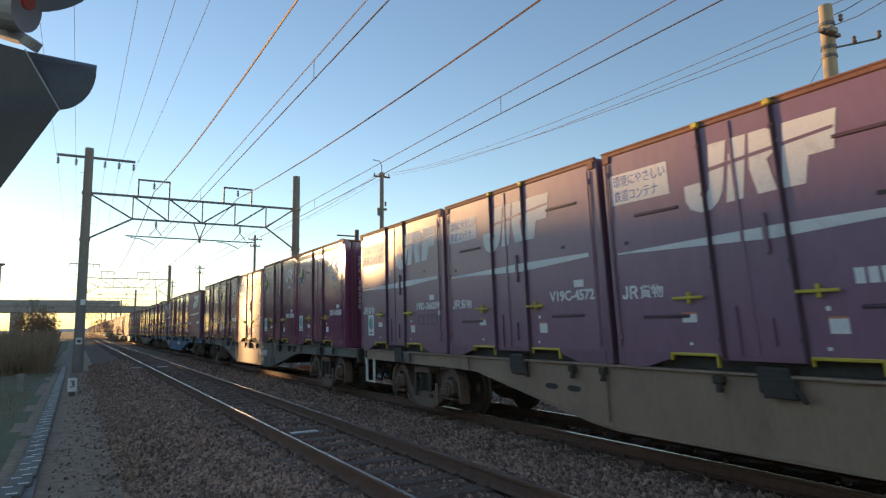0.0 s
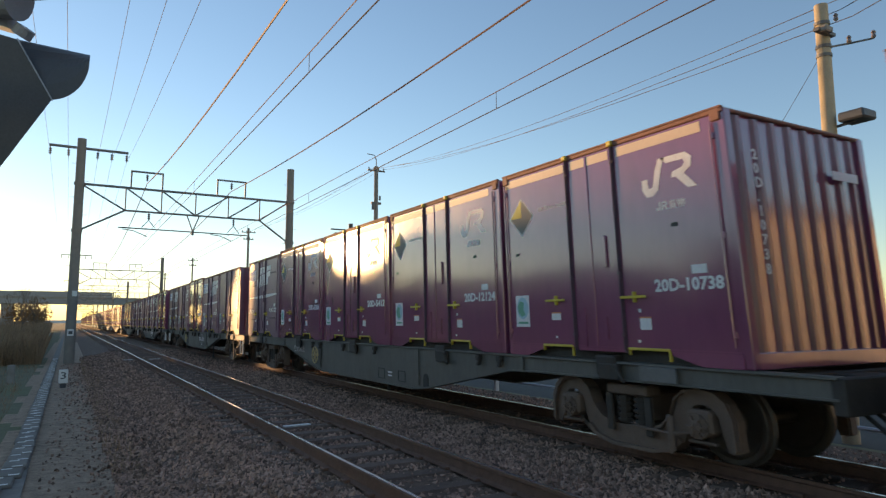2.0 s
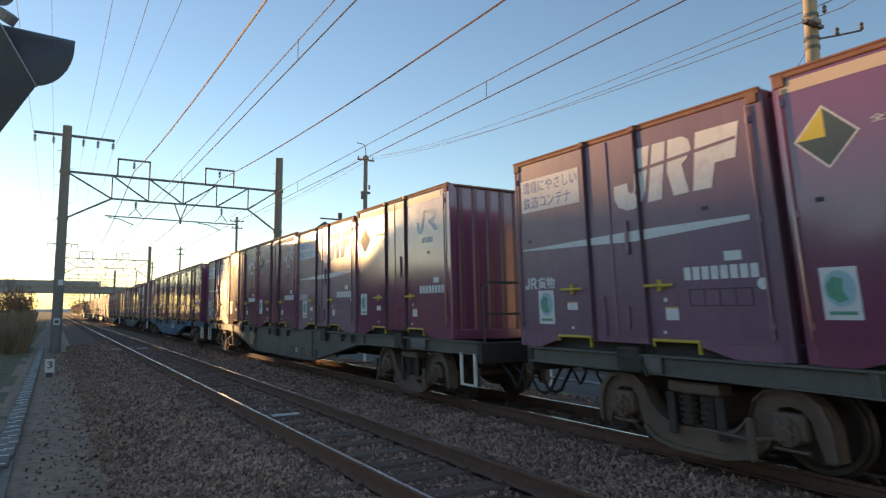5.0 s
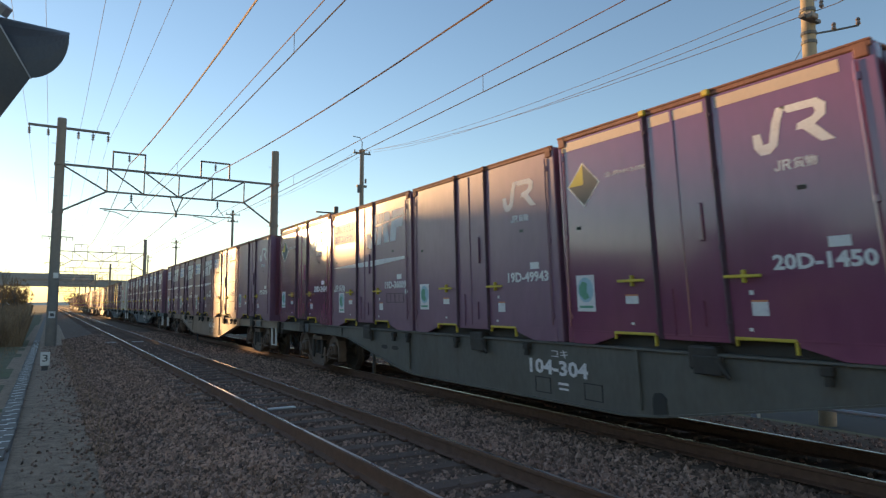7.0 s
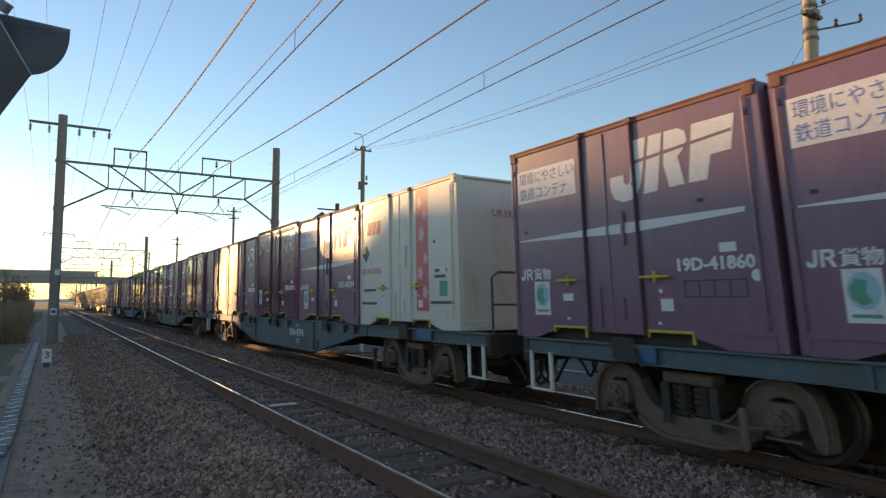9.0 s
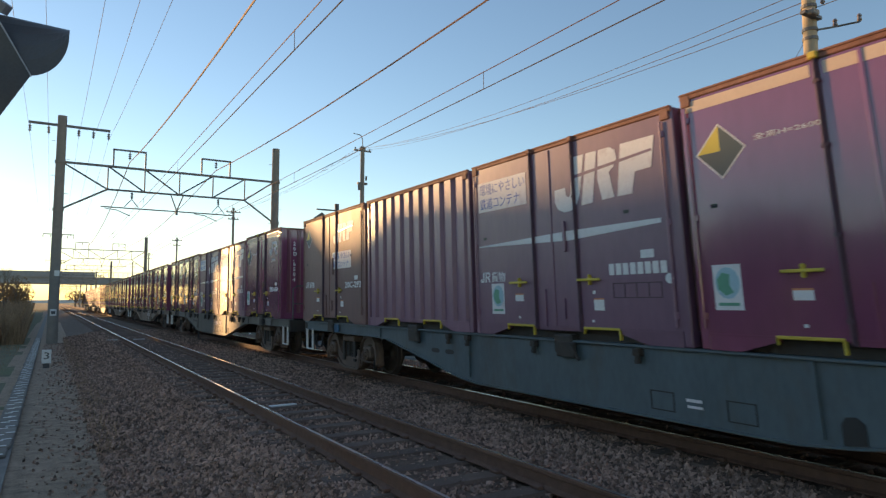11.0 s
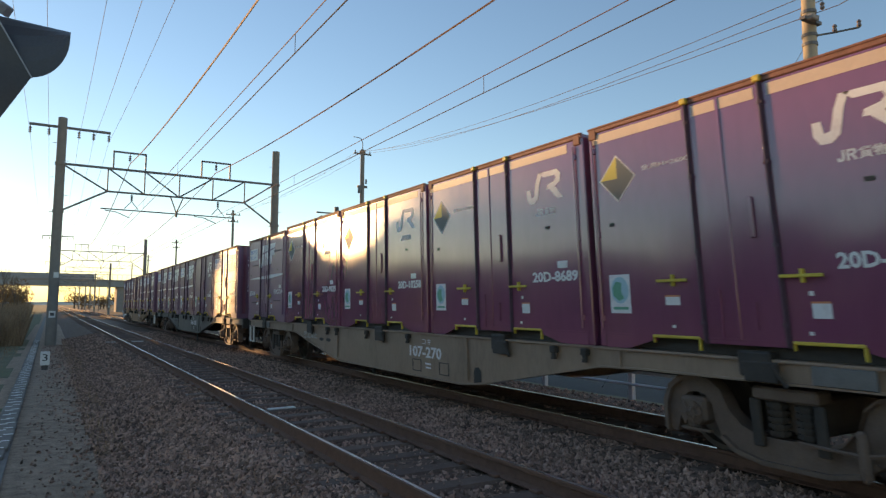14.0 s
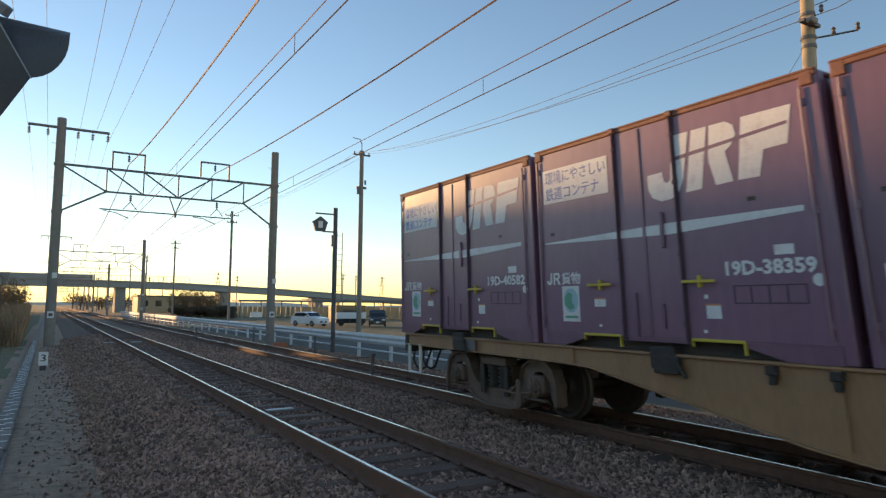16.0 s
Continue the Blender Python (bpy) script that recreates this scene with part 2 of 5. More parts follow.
class Geo:
    def __init__(self):
        self.v, self.f, self.k = [], [], []

    def add(self, v, f, k=0):
        o = len(self.v)
        self.v += [tuple(a) for a in v]
        self.f += [tuple(i + o for i in a) for a in f]
        self.k += [k] * len(f)
        return self

    def box(self, x0, x1, y0, y1, z0, z1, c=0.0, k=0):
        if c <= 0:
            v = [(x, y, z) for x in (x0, x1) for y in (y0, y1) for z in (z0, z1)]
            return self.add(v, [(0, 1, 3, 2), (4, 6, 7, 5), (0, 4, 5, 1), (2, 3, 7, 6), (0, 2, 6, 4), (1, 5, 7, 3)], k)
        bm = bmesh.new()
        r = bmesh.ops.create_cube(bm, size=1)
        for w in r["verts"]:
            w.co = Vector((x0 + (w.co.x + .5) * (x1 - x0), y0 + (w.co.y + .5) * (y1 - y0), z0 + (w.co.z + .5) * (z1 - z0)))
        bmesh.ops.bevel(bm, geom=bm.edges[:], offset=c, segments=1, affect='EDGES')
        bm.verts.index_update()
        self.add([w.co[:] for w in bm.verts], [[w.index for w in fc.verts] for fc in bm.faces], k)
        bm.free()
        return self

    def prism(self, poly, put, a, b, k=0):
        """An outline given in two coordinates, drawn out from a to b; put(u, v, w) makes the point."""
        n = len(poly)
        v = [put(u, w, a) for u, w in poly] + [put(u, w, b) for u, w in poly]
        f = [tuple(range(n))[::-1], tuple(range(n, 2 * n))] + [(i, (i + 1) % n, n + (i + 1) % n, n + i) for i in range(n)]
        return self.add(v, f, k)

    def cyl(self, p, q, r, n=8, r2=None, k=0, caps=True):
        p, q = Vector(p), Vector(q)
        r2 = r if r2 is None else r2
        d = (q - p).normalized()
        s = d.orthogonal().normalized()
        t = d.cross(s)
        v = [p + (s * math.cos(a) + t * math.sin(a)) * r for a in [2 * math.pi * i / n for i in range(n)]]
        v += [q + (s * math.cos(a) + t * math.sin(a)) * r2 for a in [2 * math.pi * i / n for i in range(n)]]
        f = [(i, (i + 1) % n, n + (i + 1) % n, n + i) for i in range(n)]
        if caps:
            f += [tuple(range(n))[::-1], tuple(range(n, 2 * n))]
        return self.add(v, f, k)

    def tube(self, pts, r, n=6, k=0):
        """One unbroken skin along a line of points."""
        p = [Vector(a) for a in pts]
        rings = []
        side = None
        for i, a in enumerate(p):
            d = (p[min(i + 1, len(p) - 1)] - p[max(i - 1, 0)]).normalized()
            side = d.orthogonal() if side is None else side - d * side.dot(d)
            side = side.normalized() if side.length > 1e-6 else d.orthogonal().normalized()
            up = d.cross(side)
            rings += [a + (side * math.cos(2 * math.pi * q / n) + up * math.sin(2 * math.pi * q / n)) * r for q in range(n)]
        m = len(p)
        f = [(i * n + q, i * n + (q + 1) % n, (i + 1) * n + (q + 1) % n, (i + 1) * n + q) for i in range(m - 1) for q in range(n)]
        return self.add(rings, f + [tuple(range(n))[::-1], tuple(range((m - 1) * n, m * n))], k)

    def lathe(self, x, y, prof, n=8, k=0):
        """Turned about an upright axis: prof is a line of (radius, height)."""
        v = [(x + r * math.cos(2 * math.pi * i / n), y + r * math.sin(2 * math.pi * i / n), z) for r, z in prof for i in range(n)]
        f = [(a * n + i, a * n + (i + 1) % n, (a + 1) * n + (i + 1) % n, (a + 1) * n + i) for a in range(len(prof) - 1) for i in range(n)]
        return self.add(v, f + [tuple(range(n))[::-1], tuple(range((len(prof) - 1) * n, len(prof) * n))], k)

    def mesh(self, name, *mats, smooth=False):
        me = bpy.data.meshes.new(name)
        me.from_pydata(self.v, [], self.f)
        for m in mats:
            me.materials.append(m)
        if len(mats) > 1:
            me.polygons.foreach_set("material_index", self.k)
        bm = bmesh.new()
        bm.from_mesh(me)
        bmesh.ops.recalc_face_normals(bm, faces=bm.faces[:])
        bm.to_mesh(me)
        bm.free()
        if smooth:
            me.polygons.foreach_set("use_smooth", [True] * len(me.polygons))
        me.update()
        return me


MESHES = {}


def cached(key, build):
    if key not in MESHES:
        MESHES[key] = build()
    return MESHES[key]


def part(name, mesh, parent, label="", m=None):
    ob = new(name, mesh)
    ob.parent = parent
    if m is not None:
        ob.matrix_basis = m
    if label:
        tagged(ob, label)
    return ob


def thing(name, label, category, mesh=None, m=None, group="", kind=""):
    ob = tagged(new(name, mesh), label, category, group, kind)
    if m is not None:
        ob.matrix_basis = m
    return ob


def words(text, size, material, thick=0.001, bold=0.0):
    """Lettering as a flat mesh whose lower left corner is at the origin."""
    def build():
        cu = bpy.data.curves.new("lettering", 'FONT')
        cu.body, cu.size, cu.extrude, cu.resolution_u, cu.offset = text, size, thick, 2, bold
        ob = bpy.data.objects.new("lettering", cu)
        scene.collection.objects.link(ob)
        me = bpy.data.meshes.new_from_object(ob)
        bpy.data.objects.remove(ob)
        xs = [v.co.x for v in me.vertices] or [0]
        ys = [v.co.y for v in me.vertices] or [0]
        a, b = min(xs), min(ys)
        for v in me.vertices:
            v.co.x -= a
            v.co.y -= b
        me.materials.clear()
        me.materials.append(material)
        return me
    return cached(("words", text, size, material.name), build)


def wide(me):
    xs = [v.co.x for v in me.vertices] or [0, 0.001]
    return max(max(xs) - min(xs), 0.001)


def tall(me):
    ys = [v.co.y for v in me.vertices] or [0, 0.001]
    return max(max(ys) - min(ys), 0.001)


# ---- ground ----
FAR_X, NEAR_X, FAR_Z = 6.666, 3.095, -0.07


def ground_z(x):
    xs = (-60, -6, -1.2, -0.2, 0.7, 1.3, 1.9, 4.3, 4.9, 5.5, 7.9, 8.6, 9.6, 11.2, 11.6, 18, 26, 60)
    zs = (-0.9, -0.55, -0.42, -0.42, -0.43, -0.36, -0.19, -0.19, -0.29, -0.26, -0.26, -0.40, -0.58, -0.66, -0.70, -0.70, -0.8, -0.9)
    return float(np.interp(x, xs, zs))


def ground():
    xs = [-2500, -600, -150, -60, -30, -15, -8, -6, -4, -2.5] + list(np.arange(-1.4, 12.01, 0.2)) + [13, 15, 18, 22, 26, 34, 60, 150, 600, 2500]
    ys = [-80, -40, -20, -10, -5] + list(np.arange(-2, 36, 0.5)) + [37, 40, 45, 50, 60, 70, 85, 100, 130, 170, 220, 300, 400, 600, 1000, 2000, 3500]
    v, f, k = [], [], []
    for y in ys:
        for x in xs:
            z = ground_z(x)
            if abs(x) < 14:
                z += 0.018 * noise.noise((x * 2.3, y * 2.3, 0)) + 0.02 * noise.noise((x * .5, y * .5, 3))
            v.append((x, y, z))
    n = len(xs)
    for j in range(len(ys) - 1):
        for i in range(n - 1):
            f.append((j * n + i, j * n + i + 1, j * n + n + i + 1, j * n + n + i))
            c = (xs[i] + xs[i + 1]) / 2
            c += 0.35 * noise.noise((c * .9, ys[j] * .45, 7)) if c < 2 else 0
            k.append(0 if 0.75 < c < 11.2 else 1 if -0.9 < c < 0.8 else 3 if 11.55 < c < 18 else 2)
    me = bpy.data.meshes.new("ground")
    me.from_pydata(v, [], f)
    for m in (BALLAST, DIRT, GRASS, ASPHALT):
        me.materials.append(m)
    me.polygons.foreach_set("material_index", k)
    me.update()
    return thing("ground", "dark ballast, gravel path, winter grass and asphalt road", "ground", me, kind="structure")


ground()


def stones():
    rng = np.random.default_rng(4)
    base = np.array([(1, 0, 0), (-1, 0, 0), (0, 1, 0), (0, -1, 0), (0, 0, 1), (0, 0, -1)], float)
    fac = np.array([(0, 2, 4), (2, 1, 4), (1, 3, 4), (3, 0, 4), (2, 0, 5), (1, 2, 5), (3, 1, 5), (0, 3, 5)])
    bands = ((0.55, 2.45, 2.5, 9, 32000), (0.55, 2.45, 9, 20, 20000), (0.6, 2.45, 20, 40, 8000), (2.6, 3.6, 3, 14, 6500), (2.6, 3.6, 14, 34, 3000),
             (3.75, 6.0, 2, 12, 34000), (3.75, 6.0, 12, 24, 15000), (3.75, 6.0, 24, 44, 7000), (6.2, 7.2, 3, 30, 1800), (7.3, 11.1, 2, 32, 12000), (-0.2, 0.8, 3, 34, 7500))
    vs, fs, o = [], [], 0
    for x0, x1, y0, y1, n in bands:
        for _ in range(n):
            x, y = rng.uniform(x0, x1), rng.uniform(y0, y1)
            if x < 0.95 and rng.uniform() > (max(0, x + .2) / 1.1) ** 1.6 + .12:
                continue
            s = 0.011 + 0.029 * rng.uniform() ** 2 * (.55 + .45 * min(1, max(0, x))) * (1.4 if y > 20 else 1.15 if y > 12 else 1)
            r = np.array(Euler(rng.uniform(0, 6.28, 3)).to_matrix())
            p = (base * rng.uniform(0.6, 1.35, (6, 1)) * s * np.array((1.2, 1, .8))) @ r.T + (x, y, ground_z(x) + s * (0.35 if not 2.5 < x < 3.7 else 0.1))
            vs.append(p)
            fs.append(fac + o)
            o += 6
    me = bpy.data.meshes.new("ballast_stones")
    me.from_pydata(np.concatenate(vs).tolist(), [], np.concatenate(fs).tolist())
    me.materials.append(STONE)
    me.update()
    thing("ballast_stones", "loose crushed ballast stones beside and between the tracks", "ballast", me, kind="stuff")


stones()


def track(name, cx, z, label):
    tr = thing(name, label, "railway track", group="double track", kind="structure")
    prof = [(-.0635, -.153), (.0635, -.153), (.0635, -.143), (.012, -.125), (.009, -.045), (.0325, -.032), (.0325, -.004), (.026, 0), (-.026, 0), (-.0325, -.004), (-.0325, -.032), (-.009, -.045), (-.012, -.125), (-.0635, -.143)]
    for s in (-1, 1):
        g = Geo()
        g.prism(prof, lambda u, w, a: (cx + s * 0.566 + u, a, z + w), -60, 900)
        part("rail", g.mesh("rail", RAILWEB), tr, "rusty steel rail")
        g = Geo()
        g.box(cx + s * 0.566 - .017, cx + s * 0.566 + .017, -60, 900, z - .002, z + .0025)
        part("rail_head", g.mesh("rail_head", RAILTOP), tr, "polished running surface")
    g = Geo().box(-1.0, 1.0, -.12, .12, -.20, 0, 0.025)
    me = g.mesh("sleeper", SLEEPER)
    for i in range(104):
        part("sleeper", me, tr, m=pose(cx + random.uniform(-.015, .015), -6.4 + i * 0.6, z - .153 + random.uniform(-.006, .004), 0, 0, random.uniform(-.6, .6)))
    g = Geo()
    for i in range(420):
        y = 56 + i * 0.6
        g.box(cx - 1, cx + 1, y - .12, y + .12, z - .33, z - .155)
    tagged(part("far_sleepers", g.mesh("far_sleepers", SLEEPER), tr), kind="stuff")
    g = Geo()
    for s in (-1, 1):
        for d in (-1, 1):
            g.box(s * .566 + d * .085 - .03, s * .566 + d * .085 + .03, -.06, .06, -.004, .03, 0.008)
    fm = g.mesh("rail_clip", RAILWEB)
    for i in range(46):
        part("rail_clip", fm, tr, m=pose(cx, 2.0 + i * 0.6, z - .151))
    return tr


track("near_track", NEAR_X, 0.0, "empty narrow-gauge track with rust-brown rails and sleepers")
track("far_track", FAR_X, FAR_Z, "track under the freight train on dark ballast")

# ---- train ----
CL, CW = 3.79, 2.45
PITCH, BASE_Z, SPEED = 3.888, 0.957, 26.079
AHEAD = 0.42  # the load sits this far behind the middle of its wagon
THIN = 0.3
SIDE = Matrix(((0, 0, -1, 0), (-1, 0, 0, 0), (0, 1, 0, 0), (0, 0, 0, 1)))


def side_at(d, z, out=0.0):
    """On the track-facing side of a container: d from its trailing edge, z over its base."""
    return Matrix.Translation((-CW / 2 - out * THIN - .0008, CL / 2 - d, z)) @ SIDE


def flat(poly, material, lo, hi, name):
    """A thin plate on the side wall, from an outline in (d, z)."""
    return Geo().prism(poly, lambda u, w, a: (-CW / 2 - a * THIN, CL / 2 - u, w), lo, hi).mesh(name, material)


def rect(a, b, c, d):
    return [(a, c), (b, c), (b, d), (a, d)]


def slab(name, key, parent, a, b, c, d, material, lo=0.006, hi=0.012, label=""):
    return part(name, cached((name, key, a, b, c, d, material.name), lambda: flat(rect(a, b, c, d), material, lo, hi, name)), parent, label)


EMBLEM = (
    [(.0, .25), (.20, .26), (.215, .16), (.26, .13), (.30, .17), (.35, .62), (.56, .62), (.46, .14), (.40, .03), (.30, -.04), (.17, -.05), (.05, .0), (.0, .10)],
    [(.48, .0), (.67, .01), (.78, .62), (.60, .62)],
    [(.81, .62), (.99, .62), (1.07, .57), (1.09, .47), (1.03, .38), (.96, .33), (1.02, .03), (.83, .02), (.77, .28)],
    [(1.07, .03), (1.29, .03), (1.35, .27), (1.58, .28), (1.65, .62), (1.16, .62)],
)


def freight_mark(ob, d, z, h):
    """A small two-stroke mark and the word for freight beside it, h high."""
    def strokes():
        g = Geo()
        put = lambda u, v, a: (-CW / 2 - a * THIN, CL / 2 - d - u * h, z + v * h)
        for poly in ([(0, .35), (.2, .35), (.26, .2), (.4, .22), (.44, 1), (.66, 1), (.62, .2), (.5, .02), (.15, 0), (.02, .12)],
                     [(.8, 0), (1.0, 0), (1.02, .82), (1.36, .8), (1.38, .62), (1.06, .56), (1.06, .4), (1.2, .4), (1.42, 0), (1.66, 0), (1.42, .44), (1.6, .6), (1.58, .9), (1.42, 1), (.82, 1)]):
            g.prism(poly, put, .004, .009)
        return g.mesh("company_mark", WHITE)
    tagged(part("company_mark", cached(("mark", d, z, h), strokes), ob, "small white two-stroke mark"), kind="stuff")
    me = words("貨物", .2, WHITE, bold=.004)
    part("lettering", me, ob, m=side_at(d + h * 1.8, z, .004) @ Matrix.Diagonal((h * 2.25 / wide(me), h / tall(me), 1, 1)))


def build_container(kind, number):
    faded, kind = kind.islower(), kind.upper()
    tall_kind = kind in "BR"
    H = 2.56 if tall_kind else 2.5
    paint = {"B": WINE, "R": WINE, "J": IVORY}.get(kind, FADED if faded else PURPLE)
    endm = IVEND if kind == "J" else ENDWALL
    corr = kind in "GP"
    names = {"A": "purple steel freight container with white slanted emblem and tapering stripe", "V": "purple ventilated freight container with white emblem and louvre slots",
             "B": "glossy wine-red freight container with cream band and hazard diamond", "R": "glossy wine-red freight container with cream band and white emblem",
             "C": "plain purple steel freight container with small white emblem", "G": "corrugated purple freight container with white emblem and stripe",
             "P": "plain corrugated purple-red freight container, unmarked", "K": "faded purple freight container with diamond and small emblem",
             "J": "ivory freight container with coral flower band and rust stains"}
    ob = thing("freight_container", names[kind] + ", riding on a flat wagon" if len(names[kind].split()) < 8 else names[kind], "container", group="containers on the freight train")
    w, l = CW / 2, CL / 2

    def body():
        g = Geo()
        if corr:
            n = 10
            edge = []
            for i in range(n):
                a, b = -l + .1 + i * (CL - .2) / n, -l + .1 + (i + 1) * (CL - .2) / n
                q = (b - a) / 5
                edge += [(a, w - .05), (a + q * .6, w - .05), (a + q * 1.2, w), (b - q * 1.2, w), (b - q * .6, w - .05)]
            edge.append((l - .1, w - .05))
            g.prism(edge + [(u, -v) for u, v in reversed(edge)], lambda u, v, z: (v, u, z), .14, H - .05)
        else:
            g.box(-w + .001, w - .001, -l + .06, l - .06, .14, H - .03)
        return g.mesh("body", paint)
    part("body", cached(("body", kind if corr else paint.name, H), body), ob)
    post = cached(("corner", paint.name, H), lambda: Geo().box(-.055, .055, -.05, .05, 0, H - .02, 0.012).mesh("corner_post", paint))
    for sx in (-1, 1):
        for sy in (-1, 1):
            part("corner_post", post, ob, m=pose(sx * (w - .055), sy * (l - .05), 0))

    def beams():
        g = Geo()
        for sx in (-1, 1):
            # legs that run out in slants towards the fork pockets, and a shallow sill between these
            for poly in ([(-l + .1, .15), (l - 2.86, .15), (l - 2.86, .10), (l - 3.22, .0), (-l + .1, .0)],
                         [(l - 2.26, .15), (l - 1.36, .15), (l - 1.40, .105), (l - 2.22, .105)],
                         [(l - .76, .15), (l - .1, .15), (l - .1, .0), (l - .42, .0), (l - .76, .10)]):
                g.prism(poly, lambda u, v, q: (sx * (w - q), u, v), .004, .10)
            g.prism([(-l + .1, .165), (l - .1, .165), (l - .1, .15), (-l + .1, .15)], lambda u, v, q: (sx * (w + .006 - q), u, v), .0, .10)
        for sy in (-1, 1):
            g.box(-w + .1, w - .1, sy * (l - .06) - .05, sy * (l - .06) + .05, .0, .16, 0.01)
        g.box(-w + .3, w - .3, -l + .1, l - .1, .06, .14)
        return g.mesh("base_frame", paint)
    part("base_frame", cached(("base", paint.name), beams), ob)
    # added dark strip paints the shade under the floor, no separate beam
    part("floor_beam", cached(("shadeinset",), lambda: Geo().box(-w + .11, -w + .16, -l + .12, l - .12, .0, .14).mesh("floor_beam", UNDER)), ob, "dark inset standing in for the shade behind the pockets")

    for sy in (-1, 1):
        def end_wall():
            pts = [(-w + .1, 0.0)]
            n = 8 if kind != "J" else 0
            for i in range(n):
                x = -w + .24 + i * (CW - .48) / (n - 1)
                pts += [(x - .06, 0), (x - .03, .035), (x + .03, .035), (x + .06, 0)]
            pts += [(w - .1, 0), (w - .1, -.03), (-w + .1, -.03)]
            return Geo().prism(pts, lambda u, v, q: (u, sy * (l - .062 + v), q), .15, H - .06).mesh("end_wall", endm)
        part("end_wall", cached(("end", endm.name, H, sy), end_wall), ob, "ribbed end wall" if kind != "J" else "rust-streaked end wall")

    def roof():
        return Geo().box(-w + .004, w - .004, -l + .01, l - .01, H - .05, H - .008, 0.012).mesh("roof", IVORY if kind == "J" else RUST)
    part("roof", cached(("roof", kind == "J", H), roof), ob, "rust-worn roof and top rail")
    def top_rail():
        g = Geo().box(-w - .016, -w + .03, -l + .012, l - .012, H - .065, H - .004, 0.01)
        g.box(-w - .026, -w + .02, -l + .012, l - .012, H - .02, H + .004, 0.006)
        for d in (.05, 3.66):
            g.box(-w - .02, -w + .03, l - d - .09, l - d + .03, H - .14, H - .004, 0.01)
        return g.mesh("top_rail", IVORY if kind == "J" else RUST)
    part("top_rail", cached(("toprail", kind == "J", H), top_rail), ob, "rusty rolled top rail with corner plates")
    if kind in "BR":
        for a, b in ((.06, 1.36), (1.48, 2.17), (2.31, 3.5)):
            slab("cream_band", H, ob, a, b, H - .20, H - .09, CREAM, .002, .008, "cream paint band")
    if not corr:
        gear = IVORY if kind == "J" else SEAM
        for d in (1.42, 2.24):
            def bar():
                g = Geo()
                g.box(-w - .012, -w + .01, l - d - .024, l - d + .024, .1, H - .06, 0.005)
                g.cyl((-w - .022, l - d, .12), (-w - .022, l - d, H - .02), .016, 6)
                for z in (.3, 1.0, 1.75, H - .25):
                    g.box(-w - .032, -w, l - d - .03, l - d + .03, z - .02, z + .02, 0.006)
                return g.mesh("lock_bar", gear)
            part("lock_bar", cached(("bar", d, H, gear.name), bar), ob, "vertical door lock bar")
            part("top_catch", cached(("catch", d, H, kind in "BV"), lambda: Geo().box(-w - .05, -w + .02, l - d - .04, l - d + .04, H - .06, H + .004, 0.01).mesh("top_catch", YELLOW if kind in "BV" else RUST)), ob, "small catch at the top rail")
        part("door_ridge", cached(("ridge", H, paint.name), lambda: Geo().box(-w - .012, -w + .01, l - 1.80, l - 1.76, .15, H - .08, 0.006).box(-w - .02, -w, l - 1.62, l - 1.60, .15, .62).box(-w - .03, -w, l - 2.05, l - 2.005, 1.08, 1.46, .008).box(-w - .02, -w, l - 1.98, l - 1.95, .25, .5).mesh("door_ridge", paint)), ob, "door edge and handle grip")
        for d0 in (.045, 3.6):
            def hinge():
                g = Geo()
                for z in (.32, 1.28, H - .28):
                    g.box(-w - .02, -w + .01, l - d0 - .06, l - d0, z - .035, z + .035, 0.008)
                g.cyl((-w - .02, l - d0 - .03, .2), (-w - .02, l - d0 - .03, H - .15), .012, 5)
                return g.mesh("hinge", paint)
            part("hinge", cached(("hinge", d0, H, paint.name), hinge), ob)
        for a in (.90, 2.24):
            def handle():
                g = Geo()
                g.box(-w - .05, -w - .03, l - a - .38, l - a, .705, .735, .006)
                g.box(-w - .045, -w, l - a - .21, l - a - .18, .66, .78, .006)
                return g.mesh("handle", YELLOW)
            part("handle", cached(("handle", a), handle), ob, "yellow door handle lever")
        slab("tag", 0, ob, .97, 1.15, .47, .57, WHITE, label="white sticker")
        slab("tag_edge", 0, ob, .97, 1.15, .555, .572, TAG_SUNTUFT, .008, .014)
        slab("tag", 1, ob, 2.47, 2.63, .36, .50, WHITE, label="white sticker")
        slab("tag_edge", 1, ob, 2.47, 2.63, .485, .502, TAG_SUNTUFT, .008, .014)
        slab("rivet_mark", 7, ob, 2.46, 2.50, .55, .59, WHITE)
        slab("tag", 2, ob, 3.22, 3.40, .93, 1.02, WHITE, label="white sticker")
        slab("rivet_mark", 3, ob, 1.03, 1.07, .24, .27, WHITE)
        slab("rivet_mark", 4, ob, 2.42, 2.46, .22, .25, WHITE)
        slab("vent_hole", 5, ob, 3.02, 3.10, 1.44, 1.48, BLACKT)
        slab("vent_hole", 6, ob, .26, .33, 1.36, 1.40, BLACKT)

    for pa in (.77, 2.27):
        def pocket():
            g = Geo()
            a, b = pa, pa + .58
            g.box(-w - .012, -w + .03, l - b, l - a, .135, .165, .006)
            g.box(-w - .010, -w + .03, l - b, l - b + .022, .03, .14, .004)
            g.box(-w - .010, -w + .03, l - a - .014, l - a, .08, .14, .004)
            return g.mesh("fork_pocket", YELLOW)
        fk = part("fork_pocket", cached(("pocket", pa), pocket), ob, "yellow-edged fork pocket")
        # black panel stands in for the shade inside the pocket
        part("pocket_recess", cached(("recess", pa), lambda: Geo().box(-w + .12, -w + .2, l - pa - .55, l - pa - .03, .0, .135).mesh("pocket_recess", BLACKT)), fk)

